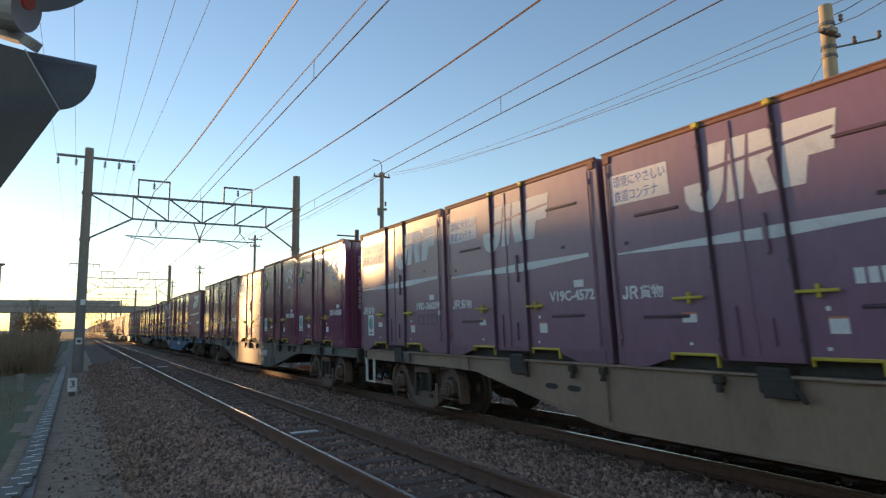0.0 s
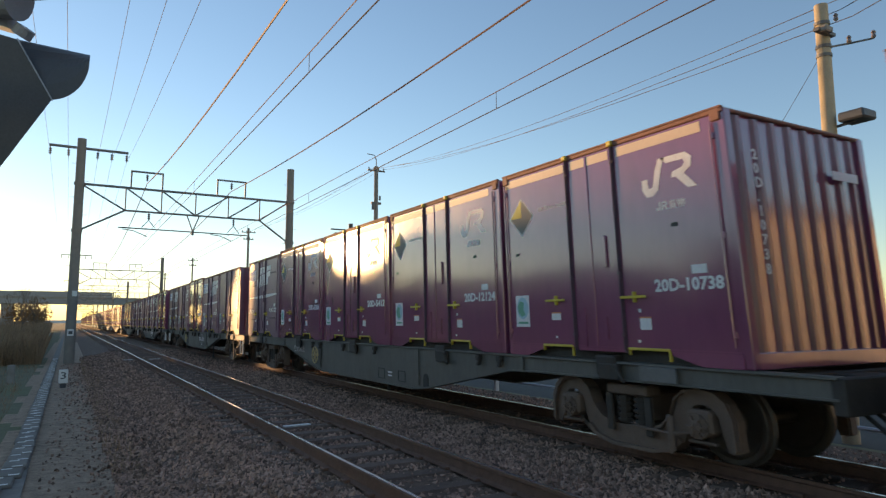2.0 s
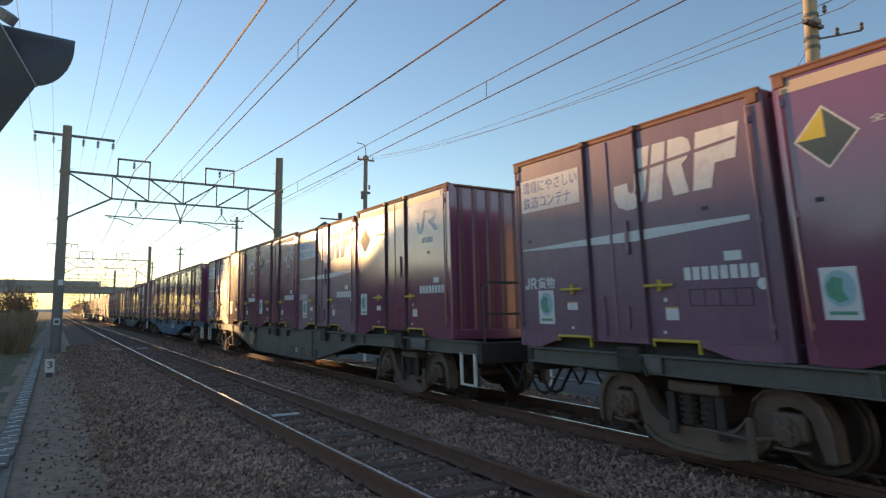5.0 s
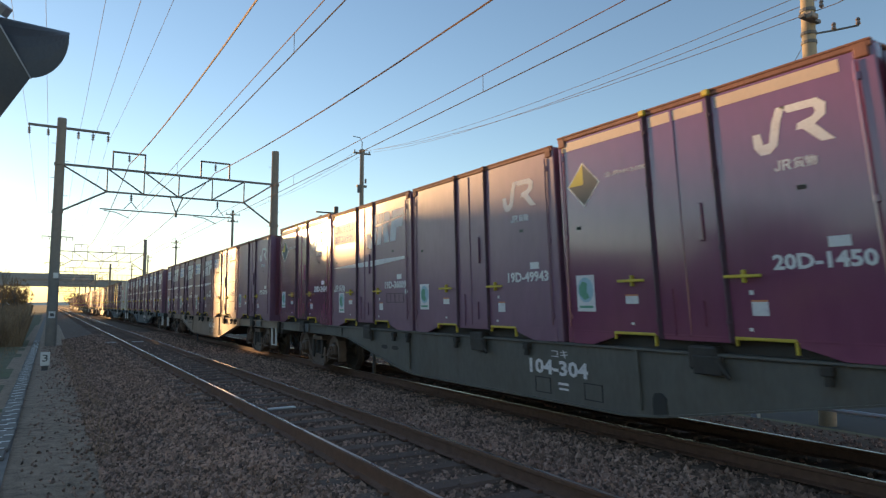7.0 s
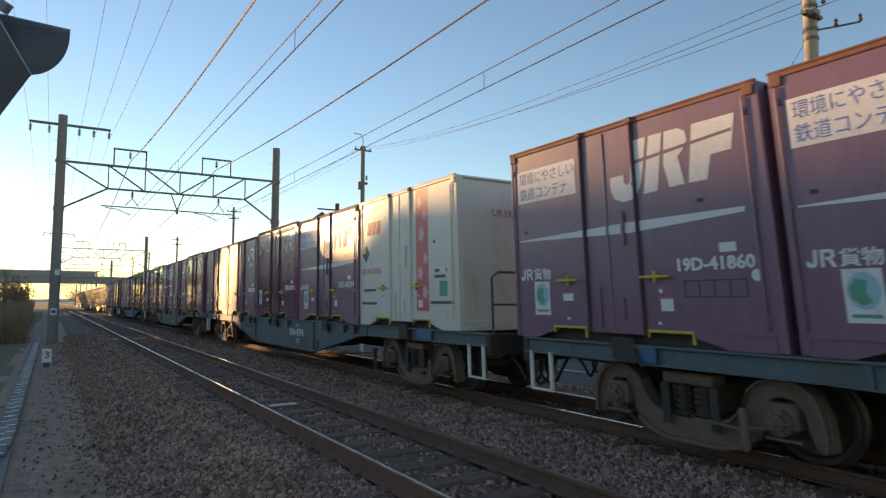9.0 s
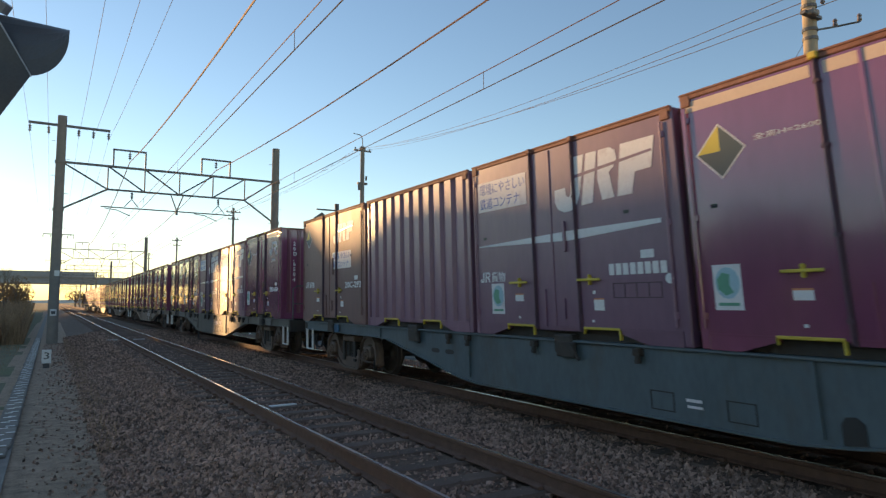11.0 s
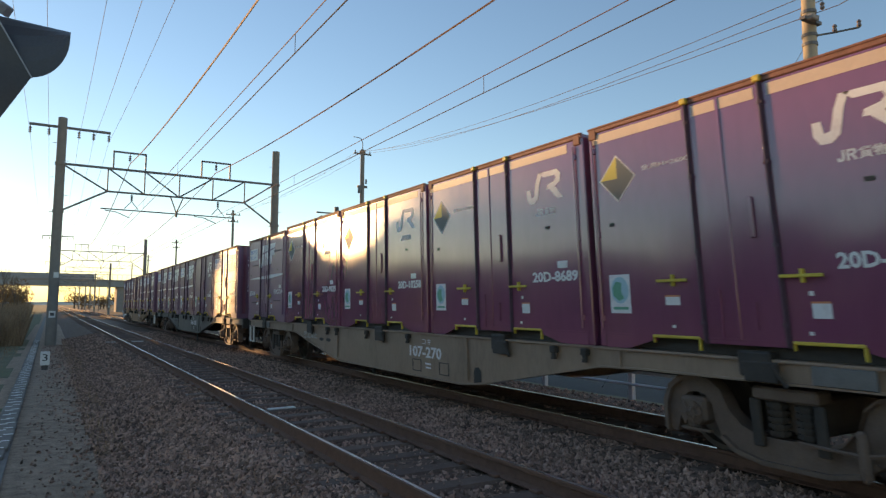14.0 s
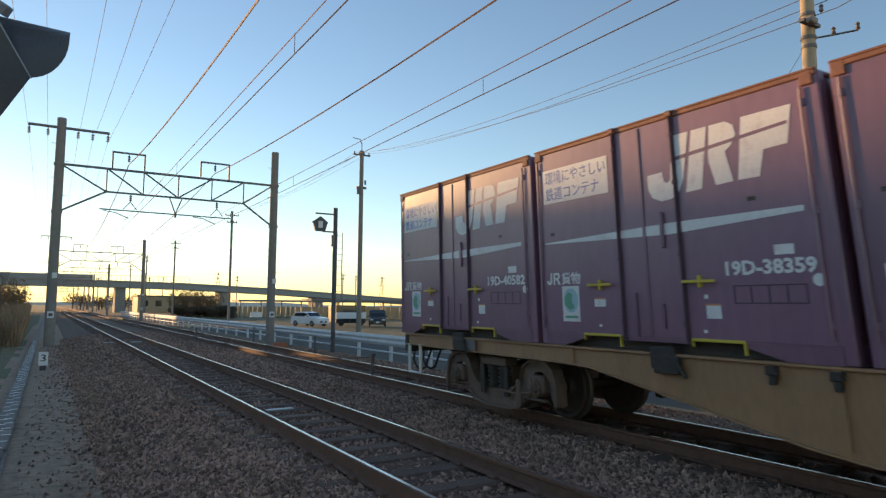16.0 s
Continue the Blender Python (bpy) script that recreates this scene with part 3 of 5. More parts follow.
    # markings
    if kind in "AVG":
        def stripe():
            return flat([(.14, 1.275), (2.1, 1.335), (3.53, 1.34), (3.53, 1.29), (2.1, 1.215), (.14, 1.262)], WHITE, .004, .010, "stripe")
        part("stripe", cached(("stripe", kind == "G"), stripe), ob, "white tapering stripe")
    if kind in "AVGK":
        s0, sc, zb = {"A": (1.88, 1.0, 1.62), "V": (1.18, 1.0, 1.62), "G": (1.55, 1.0, 1.62), "K": (2.05, .68, 1.78)}[kind]
        lo, hi = .005, .011

        def emblem():
            g = Geo()
            put = lambda u, v, a: (-CW / 2 - a * THIN, CL / 2 - s0 - u * sc, zb + v * sc)
            for poly in EMBLEM:
                g.prism(poly, put, lo, hi)
            return g.mesh("emblem", WHITE)
        part("emblem", cached(("emblem", kind), emblem), ob, "white slanted block emblem")
        part("emblem_slit", cached(("slit", kind), lambda: Geo().prism([(.30, .345), (1.60, .455), (1.60, .485), (.30, .385)], lambda u, v, a: (-CW / 2 - a * THIN, CL / 2 - s0 - u * sc, zb + v * sc), hi + .001, hi + .005).mesh("emblem_slit", PURPLE)), ob)
    if kind in "AVK":
        a, b, c, d = {"A": (.15, 1.30, 1.78, 2.22), "V": (.12, .98, 1.84, 2.20), "K": (1.98, 3.05, 1.20, 1.58)}[kind]
        slab("slogan_panel", kind, ob, a, b, c, d, WHITE, .004, .009, "white panel with blue lettering")
        for i, tx in enumerate(("環境にやさしい", "鉄道コンテナ")):
            me = words(tx, .2, SLOGAN)
            s = (b - a - .08) / wide(me) if i == 0 else (b - a - .2) / wide(me)
            sy = (d - c) * .38 / tall(me)
            part("lettering", me, ob, m=side_at(a + .05, d - (d - c) * (.44 + .48 * i), .0105) @ Matrix.Diagonal((s, sy, 1, 1)))
        disc = [(3.58 + .055 * math.cos(q), .70 + .055 * math.sin(q)) for q in [i * math.pi / 6 for i in range(12)]]
        if kind == "A":
            part("white_disc", cached(("disc",), lambda: flat(disc, WHITE, .004, .008, "white_disc")), ob)

            def card_frame():
                g = Geo()
                for i in range(5):
                    g.box(-w - .003, -w - .0006, l - 2.795 - i * .17, l - 2.78 - i * .17, .50, .66)
                for z in (.50, .66):
                    g.box(-w - .003, -w - .0006, l - 3.475, l - 2.78, z, z + .012)
                return g.mesh("card_frame", SEAM)
            part("card_frame", cached(("cards",), card_frame), ob, "dark frame of the card slots")
    if kind == "V":
        def slots():
            g = Geo()
            for a, z in ((.45, 1.66), (.45, .52), (2.75, 1.98), (2.75, .56)):
                g.box(-w - .014, -w + .01, l - a - .62, l - a, z, z + .035, .006)
            return g.mesh("louvre_slot", SEAM)
        part("louvre_slot", cached(("slots",), slots), ob, "dark louvre slots")
    if kind in "BRC":
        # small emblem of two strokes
        z0 = 1.80 if kind != "C" else 1.76

        def strokes():
            g = Geo()
            put = lambda u, v, a: (-CW / 2 - a * THIN, CL / 2 - 2.67 - u * .93, z0 + v)
            g.prism([(.0, .20), (.0, .08), (.06, .0), (.16, .0), (.24, .06), (.30, .28), (.36, .40), (.27, .40), (.21, .28), (.16, .10), (.10, .09), (.08, .20)], put, .004, .009)
            g.prism([(.30, .40), (.66, .40), (.74, .34), (.72, .24), (.62, .18), (.78, .02), (.66, .02), (.50, .16), (.44, .16), (.46, .22), (.60, .25), (.64, .29), (.62, .33), (.38, .33)], put, .004, .009)
            return g.mesh("emblem", WHITE)
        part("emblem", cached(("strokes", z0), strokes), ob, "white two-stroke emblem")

        freight_mark(ob, 2.84, z0 - .17, .095)
    if kind in "AVKG":
        zz, a0 = (.74, .15) if kind != "K" else (.80, .2)

        freight_mark(ob, a0, zz, .15)
    if kind in "BKJ":
        dz, dd, rr = {"B": (1.90, .42, .275), "K": (2.0, .42, .22), "J": (1.42, .30, .2)}[kind]
        def half(side):
            pts = [(dd - rr, dz), (dd, dz - rr), (dd + rr, dz), (dd, dz + rr)] if side == "rim" else \
                  ([(dd - rr * .92, dz), (dd, dz), (dd, dz + rr * .92)] if side == "y" else [(dd - rr * .92, dz), (dd, dz - rr * .92), (dd + rr * .92, dz), (dd, dz + rr * .92), (dd, dz)])
            return flat(pts, {"rim": WHITE, "y": HAZY, "g": HAZ}[side], {"rim": .003, "y": .009, "g": .0085}[side], {"rim": .006, "y": .0095, "g": .009}[side], "diamond")
        dia = part("diamond", cached(("dia", kind, "g"), lambda: half("g")), ob, "dark green and yellow diamond")
        part("diamond_rim", cached(("dia", kind, "rim"), lambda: half("rim")), dia)
        part("diamond_quarter", cached(("dia", kind, "y"), lambda: half("y")), dia)
        if kind == "B":
            me = words("全高H=2600", .1, WHITE)
            part("lettering", me, ob, m=side_at(.78, 1.93, .005) @ Matrix.Diagonal((.62 / wide(me), .06 / tall(me), 1, 1)))
    if kind in "ABRC":
        a, b, c, d = (.42, .72, .29, .72) if kind == "A" else (.20, .50, .38, .81)
        st = slab("sticker", kind, ob, a, b, c, d, WHITE, .004, .008, "white sticker with green and blue tree picture")
        m_, n_ = (a + b) / 2, (c + d) / 2 + .04
        ring = [(m_ + .13 * math.cos(q), n_ + .15 * math.sin(q)) for q in [i * math.pi / 8 for i in range(16)]]
        part("picture_round", cached(("ring", a), lambda: flat(ring, BLUE, .009, .010, "picture_round")), st)
        part("picture_tree", cached(("tree", a), lambda: flat([(m_ - .10, n_ - .06), (m_ - .11, n_ + .03), (m_ - .05, n_ + .10), (m_ + .03, n_ + .08), (m_ + .02, n_ - .02), (m_ + .06, n_ - .09), (m_ - .02, n_ - .12)], GREEN, .0105, .0115, "picture_tree")), st)
        part("picture_line", cached(("pline", a), lambda: flat(rect(a + .04, b - .04, c + .04, c + .07), GREEN, .009, .010, "picture_line")), st)
    if kind == "J":
        part("flower_band", cached(("band",), lambda: flat(rect(2.42, 2.85, .30, 2.42), REDBAND, .004, .008, "flower_band")), ob, "coral red vertical band")
        for i, (fx, fz, fr) in enumerate(((2.55, 2.18, .12), (2.74, 1.95, .10), (2.62, 1.62, .14), (2.75, 1.2, .11), (2.56, .95, .13), (2.72, .62, .12))):
            star = []
            for q in range(20):
                an = q * math.pi / 10
                r_ = fr * (.62 + .38 * abs(math.cos(2.5 * an)))
                star.append((fx + r_ * math.cos(an) * .8, fz + r_ * math.sin(an)))
            part("flower", flat(star, PETAL, .009, .011, "flower"), ob, "pale pink flower")
        for i in range(3):
            part("logo_block", flat([(.35 + i * .22, 1.78), (.52 + i * .22, 1.78), (.57 + i * .22, 2.04), (.40 + i * .22, 2.04)], LOGORED, .004, .008, "logo_block"), ob, "red slanted logo block")
        me = words("UR19A-12566", .16, LOGORED)
        part("lettering", me, ob, m=side_at(.1, 1.0, .006) @ Matrix.Diagonal((.9 / wide(me), .12 / tall(me), 1, 1)))
        me = words("UR19A-12566", .16, LOGORED)
        part("lettering", me, ob, m=Matrix.Translation((-.55, -l - .012 - .0, 1.85)) @ pose(0, 0, 0, 90) @ Matrix.Diagonal((1.0 / wide(me), .13 / tall(me), 1, 1)))
        for a, z, wd in ((3.05, .95, .4), (3.05, .85, .35), (.2, .66, .55), (.1, .4, .7), (2.9, .42, .75)):
            slab("text_bar", a, ob, a, a + wd, z, z + .05, HAZ, .004, .008)
        slab("sticker", "J", ob, 3.2, 3.45, .55, .80, GREEN, .004, .008)
    # serial number on the side and, upright, on the leading end
    if number and kind != "J":
        col = WHITE
        me = words(number, .2, col, bold=.007)
        wd = .86 if len(number) < 10 else .95
        a = 2.72 if kind != "G" else 2.5
        tagged(part("serial_number", me, ob, m=side_at(a, .76, .006) @ Matrix.Diagonal((wd / wide(me), .14 / tall(me), 1, 1))), kind="stuff")
        up = "\n".join(ch if ch != "-" else "." for ch in number)
        me = words(up, .14, col, bold=.005)
        tagged(part("end_serial_number", me, ob, m=Matrix.Translation((-.90, -l - .024, 2.2 - .145 * len(number))) @ pose(0, 0, 0, 90) @ Matrix.Diagonal((.115 / max(wide(me), .05), .14 * len(number) / tall(me), 1, 1))), kind="stuff")
    elif kind not in "JP":
        for i in range(8):
            slab("serial_bar", i, ob, 2.74 + i * .105, 2.82 + i * .105, .76, .89, WHITE, .004, .008)
    if kind != "J":
        def endmark():
            g = Geo()
            for poly in EMBLEM:
                g.prism(poly, lambda u, v, q: (.45 + u * .34, -l - q, 1.92 + v * .42), .024, .029)
            return g.mesh("end_emblem", WHITE)
        if kind in "AVG":
            part("end_emblem", cached(("endmark",), endmark), ob, "small white slanted emblem")
        else:
            part("end_emblem", cached(("endbar",), lambda: Geo().box(.46, .95, -l - .029, -l - .024, 1.98, 2.08).mesh("end_emblem", WHITE)), ob, "white name bar")
    return ob


def build_wagon(number, paint, brake_wheel, steps):
    names = {W_BEIGE: "grey-beige", W_TAN: "tan-brown", W_GREEN: "dull grey-green", W_BLUE: "sky-blue", W_SLATE: "slate blue-grey"}
    ob = thing("container_wagon", names[paint] + " steel container flat wagon with grimy bogies", "railway wagon", group="wagons of the freight train")
    hl = 9.95
    pk = paint.name

    def sill():
        g = Geo()
        out = [(-hl, -.02), (hl, -.02), (hl, -.2), (6.0, -.22), (5.4, -.24), (2.9, -.70), (2.4, -.75), (-2.4, -.75), (-2.9, -.70), (-5.4, -.24), (-6.0, -.22), (-hl, -.2)]
        for s in (-1, 1):
            g.prism(out, lambda u, v, q: (s * (1.18 - q), u, v), .0, .03)
            g.box(s * 1.14 - .08, s * 1.14 + .08, -hl, hl, -.03, .0, .006)
            low = [(hl, -.2), (6.0, -.22), (5.4, -.24), (2.9, -.70), (2.4, -.75), (-2.4, -.75), (-2.9, -.70), (-5.4, -.24), (-6.0, -.22), (-hl, -.2)]
            for (a, za), (b, zb) in zip(low, low[1:]):
                g.prism([(a, za), (b, zb), (b, zb + .02), (a, za + .02)], lambda u, v, q: (s * (1.22 - q), u, v), 0, .14)
            for y in (-2.6, 2.6, -5.7, 5.7):
                g.box(s * 1.20 - .012, s * 1.20 + .012, y - .03, y + .03, -.66 if abs(y) < 3 else -.22, -.03)
        return g.mesh("side_sill", paint)
    part("side_sill", cached(("sill", pk), sill), ob, "deep fish-bellied side sill")

    def deck():
        g = Geo()
        g.box(-.3, .3, -hl, hl, -.35, -.05, .01)
        for i in range(14):
            y = -hl + .6 + i * (2 * hl - 1.2) / 13
            g.box(-1.12, 1.12, y - .07, y + .07, -.2, -.04)
        for s in (-1, 1):
            g.box(-1.2, 1.2, s * hl - .06, s * hl + .06, -.32, -.01, .012)
        g.box(-.45, .45, -1.6, -.2, -.7, -.35, .03)
        g.cyl((-.7, .6, -.55), (-.7, 1.9, -.55), .2, 10)
        return g.mesh("underframe", UNDER)
    part("underframe", cached(("deck",), deck), ob, "dark underframe with brake gear")

    def lock():
        g = Geo()
        s = -1
        g.box(s * 1.15 - .1, s * 1.15 + .1, -.16, .16, -.16, .07, .02)
        g.box(s * 1.24 - .03, s * 1.24 + .03, -.22, .1, -.2, -.02, .01)
        g.cyl((s * 1.27, -.18, -.05), (s * 1.27, -.30, -.22), .02, 6)
        return g.mesh("container_lock", UNDER)
    for j in range(5):
        part("container_lock", cached(("lock",), lock), ob, m=pose(0, 2 * PITCH - j * PITCH + AHEAD, -.005))
        part("container_lock", cached(("lock",), lock), ob, m=pose(0, 2 * PITCH - j * PITCH + AHEAD, -.005, 0, 0, 180))
    # bogies
    for sy in (-1, 1):
        def bolster():
            g = Geo()
            g.box(-.92, .92, -.2, .2, -.08, .26, .03)
            for s in (-1, 1):
                g.box(s * .98 - .12, s * .98 + .12, -.30, .30, .22, .34, .02)
            return g.mesh("bogie", BOGIE)
        bg = part("bogie", cached(("bolster",), bolster), ob, "grimy cast two-axle bogie", m=pose(0, sy * 7.5, -.60))

        def side_frame():
            half_ = [(-.30, -.12), (-.46, -.06), (-.58, .06), (-.66, .24), (-.78, .33), (-.96, .36), (-1.16, .33), (-1.28, .24), (-1.35, .08), (-1.36, -.20), (-1.22, -.22), (-1.17, -.06), (-1.14, .10),
                     (-1.06, .19), (-.96, .21), (-.86, .19), (-.79, .10), (-.77, -.06), (-.70, -.20), (-.56, -.31), (-.30, -.37)]
            up = half_ + [(-u, v) for u, v in reversed(half_)]
            lip = [(u * .985, v + .015) for u, v in half_[:10]]
            g = Geo().prism(up, lambda u, v, q: (-q, u, v), .91, 1.02)
            for s in (-1, 1):
                # a flange along the upper edge, and a thick lower chord
                for (a, za), (b, zb) in zip(lip, lip[1:]):
                    g.prism([(s * a, za), (s * b, zb), (s * b * .97, zb - .04), (s * a * .97, za - .04)], lambda u, v, q: (-q, u, v), .89, 1.07)
                g.prism([(s * .30, -.37), (s * .56, -.31), (s * .70, -.20), (s * .67, -.17), (s * .54, -.27), (s * .30, -.33)], lambda u, v, q: (-q, u, v), .89, 1.07)
            g.box(-1.07, -.89, -.30, .30, -.37, -.33)
            return g.mesh("side_frame", BOGIE)

        def springs():
            g = Geo()
            for q in (-.13, .13):
                g.cyl((-.98, q, -.1), (-.98, q, .24), .07, 8)
                for r in range(5):
                    g.cyl((-.98, q, -.08 + r * .06), (-.98, q, -.045 + r * .06), .095, 8)
            g.box(-1.09, -1.05, -.34, -.24, -.2, .22, .01)
            g.box(-1.09, -1.05, .24, .34, -.2, .22, .01)
            return g.mesh("spring", UNDER)

        def brake_rod():
            g = Geo()
            g.tube([(-1.10, -.92, -.06), (-1.12, -.60, -.12), (-1.12, -.10, -.10)], .018)
            g.box(-1.15, -1.09, -.66, -.58, -.30, .08, .02)
            g.box(-1.16, -1.10, -.64, -.60, -.32, -.22, .015)
            return g.mesh("brake_rod", BOGIE)
        part("brake_rod", cached(("brod",), brake_rod), bg, "brake rod with hanging lever")
        for half in (0, 180):
            part("side_frame", cached(("sideframe",), side_frame), bg, "cast side frame", m=pose(0, 0, 0, 0, 0, half))
            tagged(part("spring", cached(("spring",), springs), bg, "nested coil springs", m=pose(0, 0, 0, 0, 0, half)), kind="stuff")
        for q in (-.96, .96):
            def box_():
                g = Geo()
                s = -1
                g.cyl((s * .9, 0, 0), (s * 1.13, 0, 0), .125, 12)
                g.cyl((s * 1.12, 0, 0), (s * 1.16, 0, 0), .07, 10)
                for a in range(4):
                    g.cyl((s * 1.12, .1 * math.cos(a * 1.57 + .7), .1 * math.sin(a * 1.57 + .7)), (s * 1.145, .1 * math.cos(a * 1.57 + .7), .1 * math.sin(a * 1.57 + .7)), .018, 5)
                g.box(s * 1.0 - .1, s * 1.0 + .07, -.15, .15, -.08, .16, .03)
                for a in range(6):
                    g.cyl((s * 1.165, .02 * math.cos(a * 1.05), .02 * math.sin(a * 1.05)), (s * 1.14, .12 * math.cos(a * 1.05), .12 * math.sin(a * 1.05)), .014, 4)
                g.box(s * 1.05 - .03, s * 1.05 + .03, -.16, .16, -.17, -.145)
                return g.mesh("axle_box", BOGIE)
            for half in (0, 180):
                part("axle_box", cached(("axbox",), box_), bg, m=pose(0, q, 0, 0, 0, half))

            def wheels():
                g = Geo()
                n = 28
                prof = [(.50, .07), (.50, .34), (.475, .38), (.475, .425), (.49, .455), (.515, .455), (.535, .43), (.60, .425), (.61, .415), (.61, .37), (.56, .34), (.54, .16), (.60, .12), (.60, .07)]
                for s in (-1, 1):
                    v = [(s * x, r * math.cos(2 * math.pi * i / n), r * math.sin(2 * math.pi * i / n)) for i in range(n) for x, r in prof]
                    m_ = len(prof)
                    g.add(v, [(i * m_ + j, i * m_ + (j + 1) % m_, ((i + 1) % n) * m_ + (j + 1) % m_, ((i + 1) % n) * m_ + j) for i in range(n) for j in range(m_)])
                g.cyl((-1.0, 0, 0), (1.0, 0, 0), .075, 10)
                return g.mesh("wheelset", WHEEL, smooth=False)
            ws = part("wheelset", cached(("wheelset",), wheels), bg, "rolling steel wheelset")
            ws.matrix_parent_inverse = Matrix.Translation((0, q, 0))
            WHEELS.append(ws)
    # coupler, hoses, steps and hand rails
    def coupler(s):
        g = Geo()
        a, b = sorted((s * hl, s * (hl + .42)))
        g.box(-.1, .1, a, b, -.28, -.1, .02)
        a, b = sorted((s * (hl + .3), s * (hl + .56)))
        g.box(-.16, .16, a, b, -.34, -.04, .03)
        return g.mesh("coupler", UNDER)
    for s in (-1, 1):
        part("coupler", cached(("coupler", s), lambda: coupler(s)), ob)

    def hose():
        g = Geo()
        for sy in (-1, 1):
            for x in (-.55, -.75, .5):
                pts = [(x, sy * (hl - .1), -.3)] + [(x + .05 * math.sin(i), sy * (hl + .02 + i * .09), -.34 - .34 * math.sin(i * math.pi / 6)) for i in range(1, 6)] + [(x, sy * (hl + .5), -.28)]
                g.tube(pts, .022)
        return g.mesh("air_hose", RUBBER)
    tagged(part("air_hose", cached(("hose",), hose), ob, "black looping air hoses"), kind="stuff")
    if steps:
        for sy in (-1, 1):
            def step():
                g = Geo()
                a = sy * (hl - .12)
                b = sy * (hl - .50)
                g.tube([(-1.2, a, -.18), (-1.2, a, -.66), (-1.2, b, -.66), (-1.2, b, -.18)], .03)
                return g.mesh("step", STEPW)
            part("step", cached(("step", sy), step), ob, "white painted foot step")

            def hrail():
                g = Geo()
                y = sy * (hl + .04)
                g.tube([(-1.12, y, -.3), (-1.12, y, .82), (-1.0, y, .9), (-.35, y, .9), (-.25, y, .82), (-.25, y, -.05)], .02)
                g.tube([(-1.12, y, .42), (-.25, y, .42)], .016)
                return g.mesh("hand_rail", DARKST)
            part("hand_rail", cached(("hrail", sy), hrail), ob, "bent pipe hand rail")
    if brake_wheel:
        def bw():
            g = Geo()
            n = 16
            pts = [(-1.27, 2.82 + .20 * math.cos(2 * math.pi * i / n), -.36 + .20 * math.sin(2 * math.pi * i / n)) for i in range(n + 1)]
            g.tube(pts, .016)
            for i in range(3):
                a = i * math.pi / 3
                g.cyl((-1.27, 2.82 + .20 * math.cos(a), -.36 + .20 * math.sin(a)), (-1.27, 2.82 - .20 * math.cos(a), -.36 - .20 * math.sin(a)), .013, 5)
            g.cyl((-1.3, 2.82, -.36), (-1.1, 2.82, -.36), .035, 8)
            return g.mesh("brake_wheel", TANPAINT)
        part("brake_wheel", cached(("bw",), bw), ob, "tan spoked hand brake wheel")
    elif paint is not W_TAN:
        for y in (3.62, 3.18):
            oval = [(y + .13 * math.copysign(abs(math.cos(q)) ** .6, math.cos(q)), -.33 + .038 * math.sin(q)) for q in [i * math.pi / 6 for i in range(12)]]
            part("sill_slot", cached(("slot", y), lambda: Geo().prism(oval, lambda u, v, q: (-q, u, v), 1.17, 1.184).mesh("sill_slot", BLACKT)), ob, "dark oval slot")
    notch = [(-2.95, -.66), (-2.77, -.69), (-2.77, -.52), (-2.81, -.46), (-2.89, -.45), (-2.95, -.50)]
    part("jacking_notch", cached(("notch",), lambda: Geo().prism(notch, lambda u, v, q: (-q, u, v), 1.17, 1.19).mesh("jacking_notch", BLACKT)), ob, "dark notch in the sill")
    clamp = cached(("clamp",), lambda: Geo().box(-1.26, -1.18, -.05, .05, -.12, -.04, .01).box(-1.25, -1.20, -.03, .03, -.2, -.1, .01).box(-1.26, -1.24, -.02, .02, -.2, -.16).mesh("sill_clamp", UNDER))
    for y in (-PITCH - .75, -PITCH - 1.3, PITCH - .75, PITCH - 1.3, -.75, 1.0):
        part("sill_clamp", clamp, ob, m=pose(0, y, 0))
    panel_paint = W_BLUE if paint is W_SLATE else GALV
    for y in (-8.35, 7.75):
        part("data_plate", cached(("dplate", panel_paint.name, y), lambda: Geo().box(-1.236, -1.20, y, y + .5, -.19, -.03, .008).mesh("data_plate", panel_paint)), ob, "painted data panel on the sill")
    wside = lambda y, z: Matrix.Translation((-1.186, y, z)) @ SIDE
    if number:
        me = words(number, .3, WHITE, bold=.009)
        wd = .155 * len(number)
        tagged(part("wagon_number", me, ob, m=wside(-.75, -.42) @ Matrix.Diagonal((wd / wide(me), .19 / tall(me), 1, 1))), kind="stuff")
        me = words("コキ", .2, WHITE)
        part("lettering", me, ob, m=wside(-1.2, -.2) @ Matrix.Diagonal((.3 / wide(me), .1 / tall(me), 1, 1)))

    if number in ("104-1087", "107-270", "107-522") or (brake_wheel and not number):
        me = words("突放禁止", .2, NOTICE, bold=.004)
        part("lettering", me, ob, m=wside(4.82, -.34) @ Matrix.Diagonal((.92 / wide(me), .17 / tall(me), 1, 1)))

    def frames_(y):
        g = Geo()
        for a, b, c, d in ((0, .3, 0, .012), (0, .3, .188, .2), (0, .012, 0, .2), (.288, .3, 0, .2)):
            g.box(-1.186, -1.18, y - b, y - a, -.66 + c, -.66 + d)
        return g.mesh("plate_frame", BLACKT)
    for y in (-.85, -1.75):
        part("plate_frame", cached(("pframe", y), lambda: frames_(y)), ob)
    part("data_text", cached(("dbars",), lambda: Geo().box(-1.187, -1.18, -1.48, -1.30, -.53, -.50).box(-1.187, -1.18, -1.48, -1.31, -.59, -.565).mesh("data_text", WHITE)), ob)
    return ob


